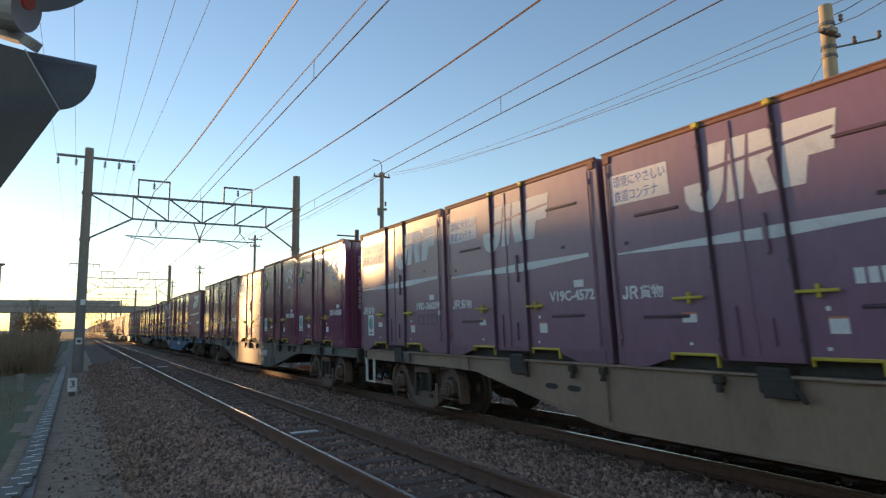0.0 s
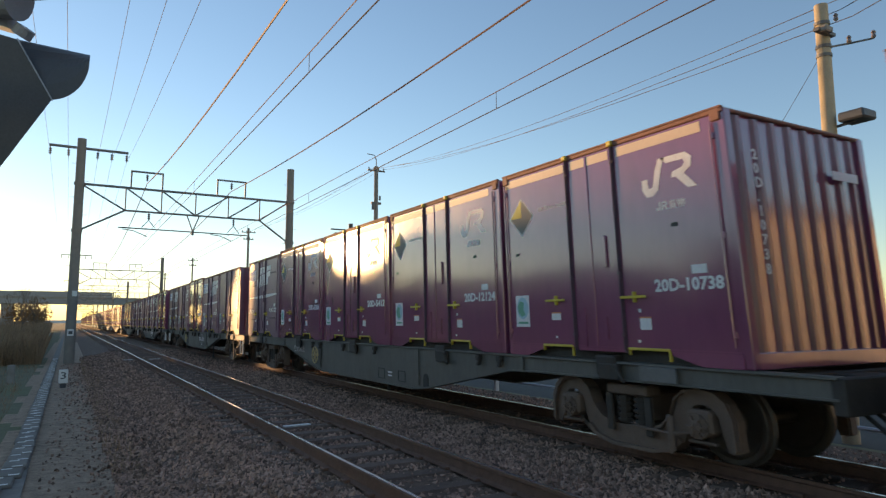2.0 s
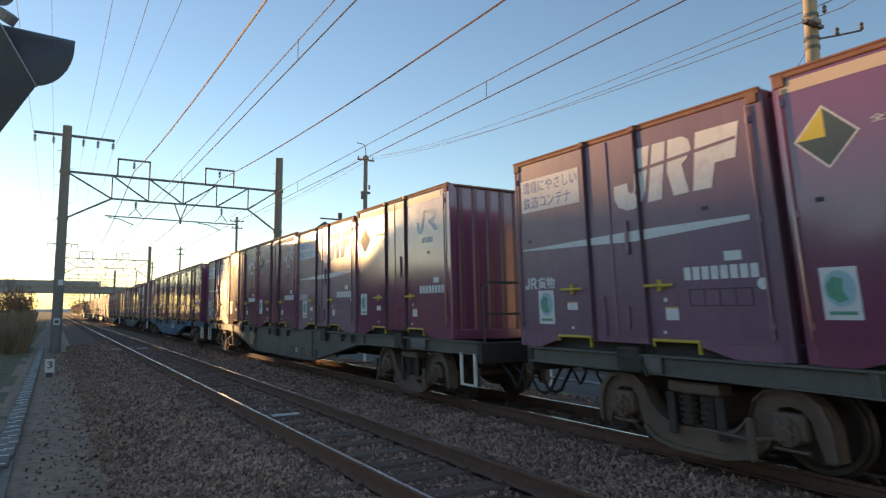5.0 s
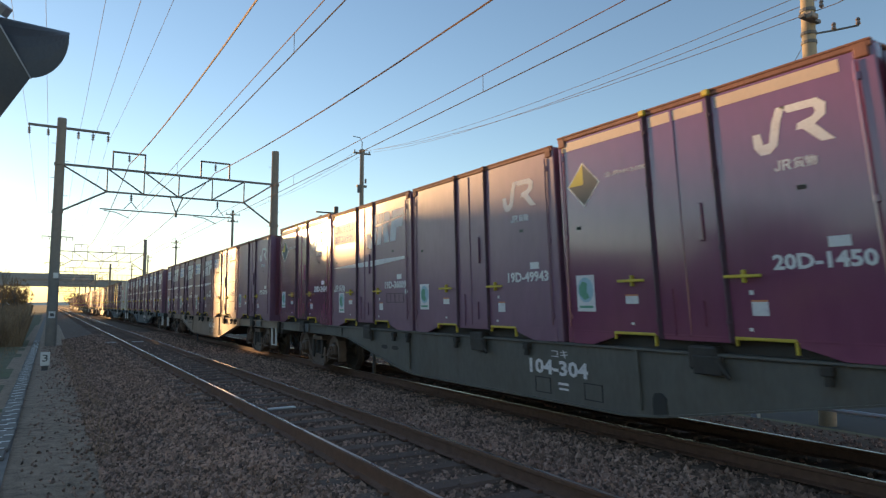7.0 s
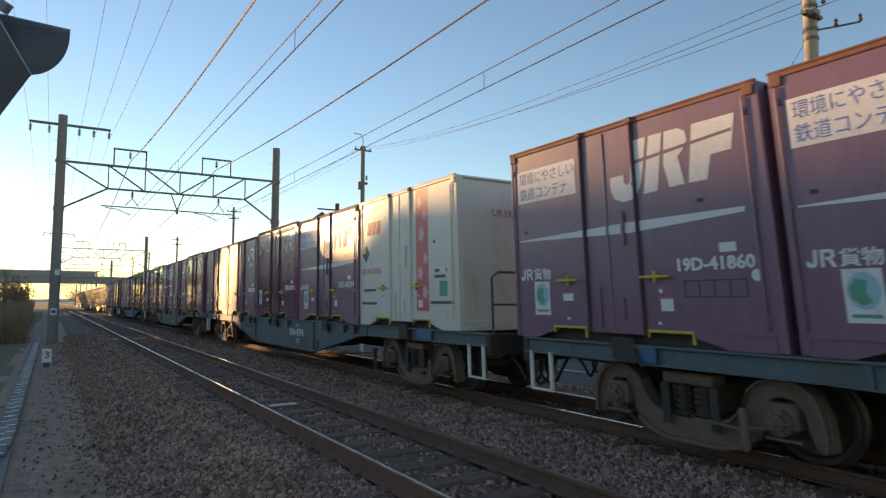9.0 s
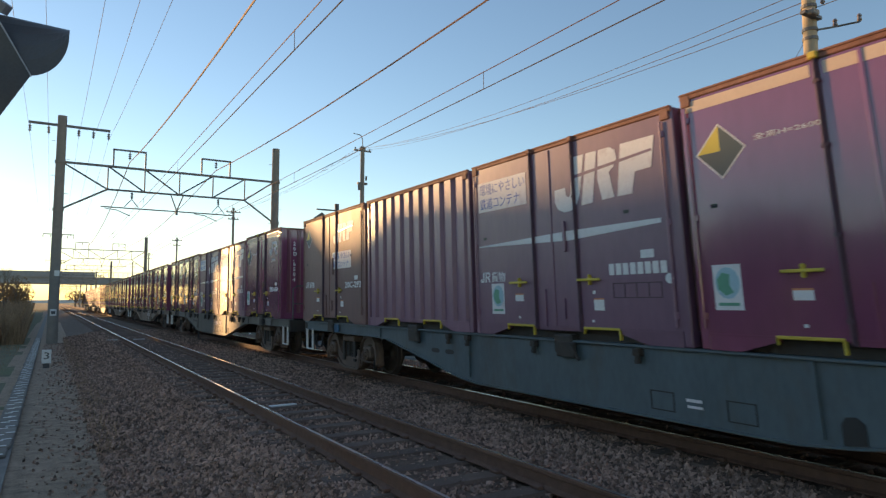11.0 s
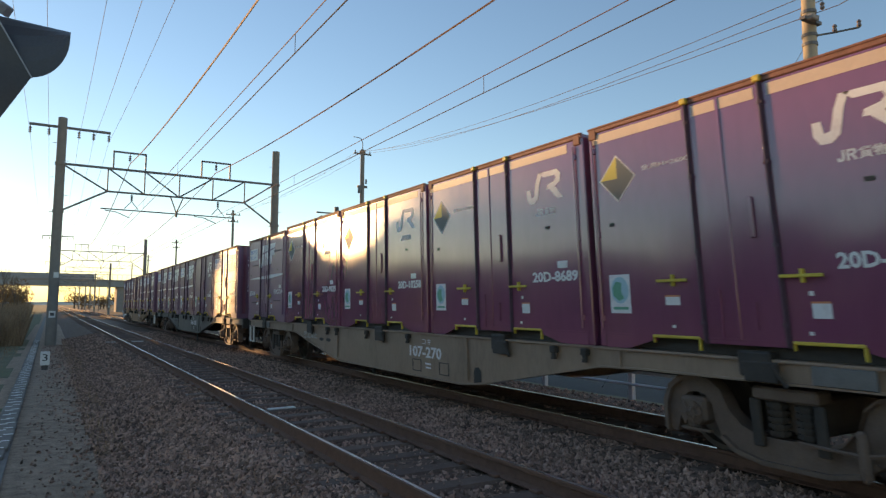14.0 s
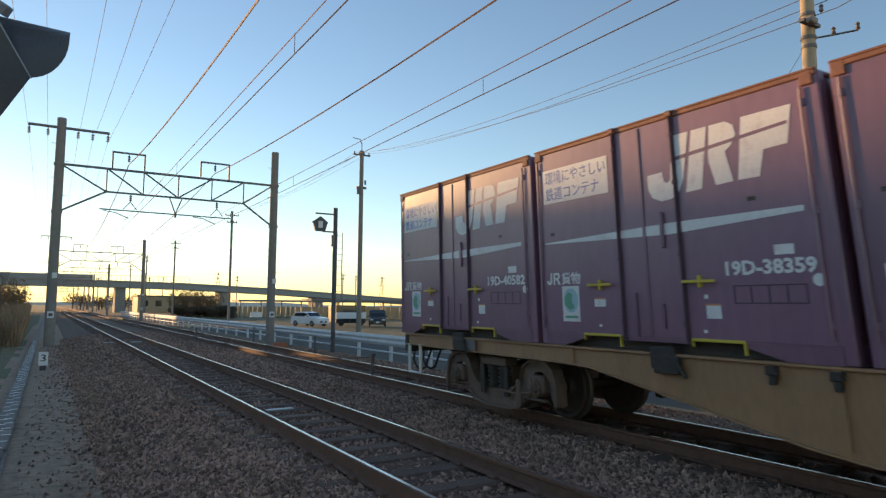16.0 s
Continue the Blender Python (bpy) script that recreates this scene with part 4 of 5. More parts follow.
WHEELS, MOVERS = [], []
TRAIN = (
    # offset of the trailing edge, kinds from tail to head, serial numbers, wagon paint, wagon number, brake wheel, steps
    (0.0, "AACAA", ("19D-40582", "19D-38359", "19D-48704", "19D-37866", "19D-34050"), W_TAN, "107-1314", 0, 1),
    (20.70, "AAACA", ("19D-39701", "19D-31302", "19D-36628", "19D-42026", "19D-33556"), W_GREEN, "106-1155", 0, 0),
    (41.50, "VBBBB", ("V19C-7104", "20D-9029", "20D-10258", "20D-8689", "20D-12229"), W_BEIGE, "107-270", 0, 1),
    (62.26, "BBBBB", ("20D-5131", "20D-7126", "20D-5166", "20D-2928", "20D-10031"), W_BEIGE, "107-1584", 0, 1),
    (83.04, "BBBBB", ("20D-5584", "20D-8472", "20D-6305", "20D-9290", "20D-2905"), W_BEIGE, "107-1043", 0, 1),
    (103.75, "BBAAB", ("20D-8362", "20D-1056", "19D-39827", "19D-38530", "20D-6504"), W_GREEN, "104-194", 0, 1),
    (124.97, "kPABB", ("20C-292", "", "", "", ""), W_SLATE, "", 0, 1),
    (145.0, "ABACB", ("", "", "", "", ""), W_GREEN, "", 1, 0),
    (165.09, "CCBAJ", ("", "", "20D-2900", "19D-40294", ""), W_SLATE, "104-974", 0, 1),
    (185.87, "AAAAA", ("19D-41860", "19D-40287", "19D-80387", "19D-36013", "19D-39547"), W_SLATE, "104-661", 0, 1),
    (207.10, "AAAVC", ("19D-35385", "19D-38434", "19D-41659", "V19C-3169", "19D-51710"), W_BEIGE, "107-522", 0, 1),
    (227.40, "BACBA", ("20D-2434", "19D-36009", "19D-49943", "20D-1450", "19D-38696"), W_GREEN, "104-304", 0, 0),
    (248.20, "CBBBB", ("19D-49586", "20D-9255", "20D-7011", "", ""), W_BLUE, "104-1758", 0, 1),
    (269.1, "ABBAB", ("", "", "", "", ""), W_GREEN, "", 1, 1),
    (290.20, "ABBCA", ("", "", "", "", "19D-36450"), W_GREEN, "", 0, 0),
    (310.40, "VCAVB", ("V19C-4519", "19D-47996", "19D-39749", "V19C-3627", "20D-5961"), W_GREEN, "104-2485", 0, 1),
    (331.65, "aCBAC", ("19D-80415", "19D-43003", "20D-9205", "19D-32013", "19D-49215"), W_GREEN, "104-2501", 1, 1),
    (352.36, "VBBBB", ("V19C-1225", "20D-3266", "20D-5412", "20D-12124", "20D-10738"), W_GREEN, "", 1, 0),
    (373.2, "RVRRG", ("19G-22629", "V19B-6586", "20G-10030", "19G-19594", ""), W_BLUE, "104-1854", 1, 0),
    (393.95, "BBVBB", ("20G-1067", "20G-3370", "V19B-3429", "20G-12206", "20G-10250"), W_GREEN, "104-1087", 0, 0),
    (414.27, "AVVAA", ("19D-36039", "V19C-4572", "", "", ""), W_BEIGE, "", 0, 1),
)


def build_train():
    for off, kinds, numbers, paint, wnum, bw, st in TRAIN:
        # places at the clip's end; the tail's trailing edge then stands at 10.46
        y = 10.46 - off
        wag = build_wagon(wnum, paint, bw, st)
        MOVERS.append((wag, y - 2 * PITCH - CL / 2 - AHEAD, BASE_Z))
        for j, (k, num) in enumerate(zip(kinds, numbers)):
            c = build_container(k, num)
            MOVERS.append((c, y - j * PITCH - CL / 2, BASE_Z + .004))


build_train()

# ---- overhead line ----


def insulator(g, x, y, z, n=3):
    prof = [(.015, z), (.015, z - .07)]
    for i in range(n):
        prof += [(.03, z - .08 - i * .1), (.075, z - .13 - i * .1), (.07, z - .145 - i * .1), (.02, z - .15 - i * .1)]
    g.lathe(x, y, prof + [(.015, z - .12 - n * .1)])


def gantry(y, detail=True):
    ob = thing("catenary_gantry", "grey steel truss gantry between two concrete poles over the tracks", "gantry", group="gantries along the line")
    for x, top, nm in ((.10, 9.99, 0), (10.07, 9.67, 1)):
        g = Geo().cyl((x, y, -.8), (x, y, top), .225, 20, r2=.19)
        for z in (7.85, 5.65):
            g.cyl((x, y, z - .06), (x, y, z + .06), .24, 12)
        for i in range(9):
            g.cyl((x + .2 * (1 if i % 2 else -1), y, 2.4 + i * .8), (x + .36 * (1 if i % 2 else -1), y, 2.4 + i * .8), .012, 4)
        part("pole", g.mesh("pole", CONCPOLE, smooth=False), ob, "tapered round concrete pole")
        s = Geo().box(x - .13, x + .13, y - .27, y - .235, .82, 1.12)
        p = part("pole_plate", s.mesh("pole_plate", PLATE), ob, "small white number plate")
        part("pole_plate", Geo().box(x - .03, x + .17, y - .27, y - .235, 2.6, 2.85).mesh("pole_plate", PLATE), ob, "small white number plate")
        part("plate_bar", Geo().box(x - .08, x + .08, y - .276, y - .272, .90, 1.03).mesh("plate_bar", DARKST), p)
    g = Geo()
    zt0, zt1, zl = 7.86, 7.86, 6.75
    g.box(.1, 10.0, y - .05, y + .05, zt0 - .05, zt0 + .05)
    g.box(2.0, 8.5, y - .05, y + .05, zl - .04, zl + .04)
    nodes = [2.06, 3.66, 5.25, 6.85, 8.45]
    for n in nodes:
        g.cyl((n, y, zl), (n, y, zt0), .032, 6)
    for a, b in ((.15, 2.06), (10.0, 8.45)):
        g.cyl((a, y, zt0), (b, y, zl), .04, 6)
        g.cyl((a, y, 5.65), (b, y, zl), .045, 6)
    for a, b in ((2.06, 3.66), (3.66, 5.25), (6.85, 5.25), (8.45, 6.85)):
        g.cyl((a, y, zt0), (b, y, zl), .038, 6)
    g.cyl((4.85, y, zl), (5.15, y, 5.95), .03, 6)
    g.cyl((5.45, y, zl), (5.15, y, 5.95), .03, 6)
    g.cyl((5.15, y, 5.75), (5.15, y, 6.0), .06, 6)
    g.cyl((1.8, y, 5.92), (7.9, y, 5.90), .03, 6)
    part("truss", g.mesh("truss", GALV), ob, "galvanised steel truss beam")
    for cx in (2.97, 6.98):
        g = Geo()
        for s in (-1, 1):
            g.box(cx + s * .7 - .035, cx + s * .7 + .035, y - .035, y + .035, zt0, 8.70)
        g.box(cx - .735, cx + .735, y - .035, y + .035, 8.66, 8.74)
        p = part("top_frame", g.mesh("top_frame", GALV), ob, "square insulator frame")
        q = Geo()
        insulator(q, cx, y, 8.66)
        part("insulator", q.mesh("insulator", PORC, PORC), p)
        q = Geo()
        insulator(q, cx + .15, y, zl)
        q.cyl((cx - .15, y, 5.98), (cx + .15, y, 6.35), .02, 5)
        q.cyl((cx + .45, y, 5.98), (cx + .15, y, 6.35), .02, 5)
        q.tube([(cx - 1.0, y, 5.85), (cx - .5, y, 5.80), (cx + .1, y, 5.55)], .02)
        part("steady_arm", q.mesh("steady_arm", DARKST, DARKST), p)
    g = Geo().box(-1.2, 2.08, y - .06, y + .06, 9.5, 9.6)
    cr = part("cross_arm", g.mesh("cross_arm", GALV), ob, "steel cross-arm")
    for x in (-1.15, -.42, .78, 1.38, 2.02):
        q = Geo()
        insulator(q, x, y, 9.5)
        part("insulator", q.mesh("insulator", PORC, PORC), cr)
    return ob


GANTRY_Y = [-21.5, 34.19, 90.0, 146.0, 196.0, 250.0, 305.0, 360.0]
for gy in GANTRY_Y:
    gantry(gy)


def wire(name, label, x, z_sup, sag, r, material):
    g = Geo()
    pts = []
    for a, b in zip(GANTRY_Y, GANTRY_Y[1:]):
        for i in range(14 if a < 60 else 6):
            u = i / (14 if a < 60 else 6)
            pts.append((x, a + (b - a) * u, z_sup - 4 * sag * u * (1 - u)))
    g.tube(pts, r, 5)
    return thing(name, label, "wire", g.mesh(name, material), group="overhead wires")


for tx, mx in ((3.08, 2.97), (6.66, 6.95)):
    wire("messenger_wire", "thick bronze messenger cable hung from the gantries", mx, 8.15, 1.25 if tx < 5 else .95, .021, WIRE)
    wire("auxiliary_wire", "thin bronze auxiliary wire above the contact wire", tx, 5.70, .05, .009, WIRE)
    wire("contact_wire", "straight thin contact wire above the track", tx, 5.34, .01, .010, WIREB)
    g = Geo()
    for yy in (-10, 0, 9.6, 20.5, 29.0, 44, 55, 66, 77):
        g.cyl((tx, yy, 5.34), (tx, yy, 5.67), .006, 4)
    thing("wire_hangers", "thin hangers joining the two lower wires", "wire", g.mesh("wire_hangers", WIREB), kind="stuff")
for lx, sg in ((2.02, 1.15), (1.38, 1.3), (.78, .85), (-.42, .35), (-1.15, .3)):
    wire("feeder_wire", "thin feeder wire along the gantry cross-arms", lx, 9.12, sg, .006, WIREB)

# ---- roadside ----


def utility_pole(x, y, top, r, material, label, arms=(), base=-.8, hook=False, lean=0.0):
    ob = thing("utility_pole", label, "utility pole", group="utility poles")
    part("shaft", Geo().cyl((x, y, base), (x + lean, y, top), r * 1.25, 20, r2=r, caps=False).mesh("shaft", material, smooth=True), ob)
    for z, w in arms:
        a = part("cross_arm", Geo().box(x - w / 2 + lean, x + w / 2 + lean, y - .05, y + .05, z - .05, z + .05).mesh("cross_arm", GALV), ob)
        pin = cached(("pin",), lambda: Geo().cyl((0, 0, .05), (0, 0, .22), .045, 6).mesh("insulator", PORC))
        for i in range(4):
            part("insulator", pin, a, m=pose(x + lean - w / 2 + .1 + i * (w - .2) / 3, y, z))
    if hook:
        part("hook", Geo().tube([(x, y, top - .1), (x, y, top + .5), (x - .15, y, top + .8), (x - .7, y, top + .85)], .03).mesh("hook", GALV), ob)
    return ob


up = utility_pole(12.0, 6.4, 7.27, .115, TANPOLE, "pale tan concrete utility pole with insulators and floodlight")
g = Geo()
g.box(11.55, 12.1, 6.22, 6.32, 6.62, 6.68)
part("bracket", g.mesh("bracket", GALV), up, "galvanised bracket")
part("switch_box", Geo().box(11.62, 11.85, 6.12, 6.24, 6.60, 6.71, .02).mesh("switch_box", CONC), up, "small pale switch box")
part("side_arm", Geo().tube([(12.0, 6.3, 6.42), (12.3, 6.1, 6.48), (12.55, 5.8, 6.52)], .018).mesh("side_arm", GALV), up)
for q in ((12.3, 6.1, 6.48), (12.55, 5.8, 6.52), (12.2, 6.25, 6.95)):
    part("insulator", Geo().lathe(q[0], q[1], [(.02, q[2]), (.045, q[2] + .03), (.03, q[2] + .09), (.045, q[2] + .11), (.02, q[2] + .15)]).mesh("insulator", PORC), up, "grey insulator")
for z in (6.28, 6.45, 6.9):
    part("pole_band", Geo().cyl((12.0, 6.4, z - .03), (12.0, 6.4, z + .03), .135, 14).mesh("pole_band", GALV), up)
fl = part("floodlight", Geo().box(11.9, 12.35, 5.75, 6.2, 4.95, 5.12, .03).mesh("floodlight", BLACKP), up, "black square floodlight")
part("floodlight_arm", Geo().tube([(12.0, 6.4, 4.9), (12.1, 6.0, 4.95)], .025).mesh("floodlight_arm", DARKST), fl)
part("stay_wire", Geo().cyl((12.0, 6.4, 6.4), (12.6, 12.5, -.7), .005, 4).mesh("stay_wire", WIREB), up)
up.matrix_basis = pose(-.13, .08, 0)

ant = utility_pole(18.25, 41.2, 12.3, .14, CONCPOLE, "tall slim concrete utility pole with hooked top beside the road", ((12.0, 1.3),), hook=True)
g = Geo().box(17.9, 18.6, 41.1, 41.3, 9.6, 9.75).cyl((18.0, 41.1, 9.2), (18.0, 41.1, 9.7), .12, 8).cyl((18.5, 41.1, 9.9), (18.5, 41.1, 10.2), .07, 8)
part("fitting", g.mesh("fitting", GALV), ant)
for ux, uy, ut in ((17.45, 75.4, 12.2), (17.4, 114, 12.1), (17.4, 150, 12), (18, 188, 12), (46, 190, 10), (62, 150, 9.5), (72, 165, 10), (75, 120, 9), (104, 175, 11), (118, 150, 10), (88, 128, 9), (24, 210, 11), (29, 240, 11), (36, 260, 12), (13, 230, 10), (12.5, 270, 10), (14, 310, 10), (22, 330, 10), (130, 240, 12), (96, 240, 12), (140, 200, 10), (160, 190, 11)):
    utility_pole(ux, uy, ut, .12, CONCPOLE, "distant grey utility pole with cross-arm", ((ut - .5, 1.6), (ut - 1.3, 1.2)))
for i, (a, b) in enumerate((((12.1, 6.2, 7.36), (18.2, 41.2, 12.15)), ((12.0, 6.2, 7.10), (18.6, 41.2, 12.1)), ((11.8, 5.9, 6.80), (17.8, 41.2, 12.1)))):
    g = Geo()
    A, B = Vector(a), Vector(b)
    line = []
    for p, q, sg in ((A + Vector((-4, -26, 4.0)), A, .4), (A, B, .55), (B, Vector((17.2 + i * .3, 75.4, 11.8)), .5)):
        line += [p.lerp(q, u / 10) - Vector((0, 0, 4 * sg * u / 10 * (1 - u / 10))) for u in range(10)]
    g.tube(line, .008, 4)
    thing("power_line", "thin black power line between utility poles", "wire", g.mesh("power_line", WIREB), group="power lines")


def signal_post():
    x, y = 10.9, 27.4
    ob = thing("railway_signal", "grey steel post with dark five-sided signal board and ladder", "railway signal")
    part("post", Geo().cyl((x, y, -.8), (x, y, 5.85), .1, 12).mesh("post", DARKST), ob)
    hx, hz, r = x - .72, 5.05, .37
    poly = [(hx + r * math.sin(a), hz + r * math.cos(a)) for a in [i * 2 * math.pi / 5 for i in range(5)]]
    b = part("signal_board", Geo().prism(poly, lambda u, v, q: (u, y - q, v), -.06, .06).mesh("signal_board", BLACKP), ob, "black pentagon board")
    part("signal_window", Geo().box(hx - .1, hx + .1, y - .075, y - .062, hz - .15, hz + .15).mesh("signal_window", PLATE), b, "pale square window")
    part("board_arm", Geo().box(x - .95, x, y - .03, y + .03, 5.52, 5.58).box(x - .6, x, y - .03, y + .03, 4.72, 4.78).mesh("board_arm", DARKST), ob)
    g = Geo()
    for s in (0, .26):
        g.box(x + .08 + s, x + .11 + s, y - .02, y + .02, 1.6, 4.75)
    for i in range(11):
        g.cyl((x + .1, y, 1.8 + i * .28), (x + .36, y, 1.8 + i * .28), .012, 4)
    part("ladder", g.mesh("ladder", GALV), ob, "steel ladder")
    part("relay_box", Geo().box(x - .2, x - .06, y - .14, y + .02, 4.1, 4.6, .02).mesh("relay_box", GALV), ob)


signal_post()


def guard_rail():
    ob = thing("guard_rail", "pale blue-grey steel guard rail along the road", "guard rail")
    g = Geo().prism([(0, -.06), (.06, .03), (.06, .07), (.02, .12), (.02, .16), (.06, .21), (.06, .25), (0, .34), (-.02, .34), (-.02, -.06)], lambda u, v, q: (11.25 - u, q, v - .02), -10, 130)
    part("beam", g.mesh("beam", GUARD), ob, "corrugated beam")
    part("lower_pipe", Geo().cyl((11.25, -10, -.32), (11.25, 130, -.32), .035, 8).mesh("lower_pipe", GUARD), ob)
    pm = Geo().box(-.06, .06, -.06, .06, -.1, 1.08, .01).mesh("post", GUARD)
    for i in range(46):
        part("post", pm, ob, m=pose(11.33, -7.5 + i * 3.0, -.75))


guard_rail()

for sx, sy, h in ((6.20, 13.2, .75), (6.0, 32.2, .75), (8.9, 33.0, .7), (9.0, 24.5, .6)):
    st = thing("cable_stake", "thin dark stake holding a slack cable beside the track", "stake", group="track stakes")
    part("stake_post", Geo().box(sx - .03, sx + .03, sy - .03, sy + .03, -.5, h - .4, .006).mesh("stake_post", DARKST), st)
    part("stake_cap", Geo().box(sx - .05, sx + .05, sy - .05, sy + .05, h - .42, h - .36, .01).mesh("stake_cap", DARKST), st)
A, B = Vector((6.2, 13.2, .3)), Vector((6.0, 32.2, .3))
thing("slack_cable", "slack pale cable strung between two stakes", "cable", Geo().tube([A.lerp(B, u / 16) - Vector((0, 0, 4 * .42 * u / 16 * (1 - u / 16))) for u in range(17)], .012, 5).mesh("slack_cable", WIREB))

# white marks and rubble in the ballast
for x, y, w, rz in ((3.09, 9.85, .42, 4), (3.28, 30.6, .45, 2), (2.25, 30.5, .4, 2)):
    thing("white_marker", "thin white marker board lying on the sleepers", "marker", Geo().box(-w / 2, w / 2, -.05, .05, 0, .02, .004).mesh("white_marker", PLATE), m=pose(x, y, -.155, 0, 0, rz))
# tufts coloured orange in place of the low sun catching them
for x, y in ((7.45, 30.2), (8.7, 27.9)):
    g = Geo()
    rng = random.Random(int(y))
    for i in range(260):
        a, r = rng.uniform(0, 6.28), rng.uniform(0, .34)
        p = Vector((x + r * math.cos(a), y + r * math.sin(a), -.45))
        g.cyl(p, p + Vector((rng.uniform(-.1, .1), rng.uniform(-.1, .1), rng.uniform(.12, .36))), .016, 3, r2=.002)
    thing("dry_tuft", "dry grass tuft beside the far track, low sunlight painted as orange", "grass", g.mesh("dry_tuft", TAG_SUNTUFT), group="dry tufts")

# cable trough with lids
trough = thing("cable_trough", "weathered concrete cable trough with separate lids along the path", "cable trough")
part("trough_body", Geo().box(-.60, -.34, 6, 120, -.62, -.40).mesh("trough_body", TROUGH), trough)
lid = Geo().box(-.13, .13, -.232, .232, 0, .05, .014).mesh("lid", TROUGH)
slot = Geo().box(-.055, .055, -.02, .02, .0, .006).mesh("lid_slot", PLATE)
for i in range(64):
    y = 6.5 + i * .5
    b = part("lid", lid, trough, m=pose(-.47 + random.uniform(-.012, .012) + (-.05 * (10.5 - y) ** 2 if y < 10.5 else 0), y, -.405 + random.uniform(-.006, .006), random.uniform(-.6, .6), random.uniform(-1, 1), random.uniform(-.9, .9)))
    part("lid_slot", slot, b, m=pose(random.uniform(-.05, -.02), .19, .048, 0, 0, random.uniform(-3, 3)))
    part("lid_slot", slot, b, m=pose(random.uniform(.03, .07), -.19, .048, 0, 0, random.uniform(-3, 3)))

km = thing("distance_marker", "white marker post with a black figure three", "marker")
part("post", Geo().box(-.12, .03, 21.4, 21.46, -.5, .02, .01).mesh("post", DARKST), km)
bd = part("board", Geo().box(-.16, .07, 21.33, 21.39, -.28, .10, .012).mesh("board", PLATE), km)
me = words("3", .3, BLACKT)
part("lettering", me, bd, m=Matrix.Translation((-.11, 21.325, -.16)) @ pose(0, 0, 0, 90) @ Matrix.Diagonal((.13 / wide(me), .19 / tall(me), 1, 1)))
mk = thing("boundary_post", "low pale concrete boundary post in the grass", "post", Geo().box(-1.55, -1.35, 24.0, 24.2, -.6, .12, .02).mesh("boundary_post", CONC))
fp = thing("bent_pipe_rail", "bent pale pipe barrier at the path's edge", "barrier", Geo().tube([(-.86, 8.6, -.5), (-.86, 8.6, .05), (-.90, 8.5, .14), (-1.0, 8.4, .17), (-2.0, 8.0, .17)], .03, 8).mesh("bent_pipe_rail", GALV))

# ---- warning lamp close to the eye ----


def crossing_signal():
    e, D = Vector(EYE), 1.4
    a, b = radians(29.33), radians(6.86)
    f = Vector((math.sin(a) * math.cos(b), math.cos(a) * math.cos(b), math.sin(b)))
    r = Vector((math.cos(a), -math.sin(a), 0))
    u = r.cross(f)
    r, u = r - u * .0114, u + r * .0114

    def at(x, y, w=0.0):
        return e + (f + r * ((x - 784) / 1147) + u * ((441 - y) / 1147)) * (D + w)
    ob = thing("crossing_signal", "black crossing warning lamp with hooded visors, seen close from below", "warning lamp")

    def visor(tops, bots, half):
        g = Geo()
        n, m_ = 10, 12
        outer, inner = [], []
        for k, sc in ((outer, 1.0), (inner, .93)):
            for i in range(n + 1):
                q = i / n
                tx, ty = tops[0] + (tops[2] - tops[0]) * q, tops[1] + (tops[3] - tops[1]) * q
                bx, by = bots(q)
                for j in range(m_ + 1):
                    an = math.pi * j / m_
                    hh = math.sin(an)
                    k.append(at(bx + (tx - bx) * hh * sc, by + (ty - by) * hh * sc, half - half * math.cos(an) * sc))
        fs = []
        w = m_ + 1
        for i in range(n):
            for j in range(m_):
                fs.append((i * w + j, i * w + j + 1, (i + 1) * w + j + 1, (i + 1) * w + j))
        g.add(outer, fs)
        g.add(inner, fs)
        return g

    lowb = lambda q: (105 + 66 * math.sin(q * math.pi / 2), 195 - 70 * (1 - math.cos(q * math.pi / 2)))
    part("visor", visor((45, 90, 172, 116), lowb, .10).mesh("visor", BLACKP), ob, "black half-round lamp hood")
    upb = lambda q: (70 + 105 * math.sin(q * math.pi / 2), 22 - 60 * (1 - math.cos(q * math.pi / 2)))
    part("visor", visor((40, -80, 205, -40), upb, .10).mesh("visor", BLACKP), ob, "black half-round lamp hood")
    plate = [(45, 90), (105, 195), (-10, 348), (-260, 700), (-330, 300), (-200, 60), (-5, 76)]
    part("housing", Geo().prism(plate, lambda x, y, w: at(x, y, w), .005, .17).mesh("housing", BLACKP), ob, "dark lamp housing")
    part("housing_rim", Geo().tube([at(44, 88, .0), at(106, 196, .0)], .0016, 5).mesh("housing_rim", GREYP), ob)
    dr = part("lamp_drum", Geo().cyl(at(-70, -5, .10), at(48, 15, .10), .055, 20).mesh("lamp_drum", GREYP), ob, "grey lamp drum")
    part("lens", Geo().cyl(at(48, 0, .06), at(53, 1, .06), .022, 16).mesh("lens", REDLENS), dr, "red lens")
    part("bracket", Geo().cyl(at(5, 66, .14), at(12, 40, .14), .05, 18, r2=.035).cyl(at(50, 84, .13), at(60, 70, .13), .022, 14).mesh("bracket", GREYP), ob, "pale grey bracket")
    part("post", Geo().cyl((-.62, 1.05, -.5), (-.62, 1.05, 3.2), .05, 16).mesh("post", GREYP), ob, "grey signal post")
    part("post_arm", Geo().cyl((-.62, 1.05, 1.9), at(-120, 200, .1), .03, 10).mesh("post_arm", GREYP), ob)


crossing_signal()

# ---- distance ----


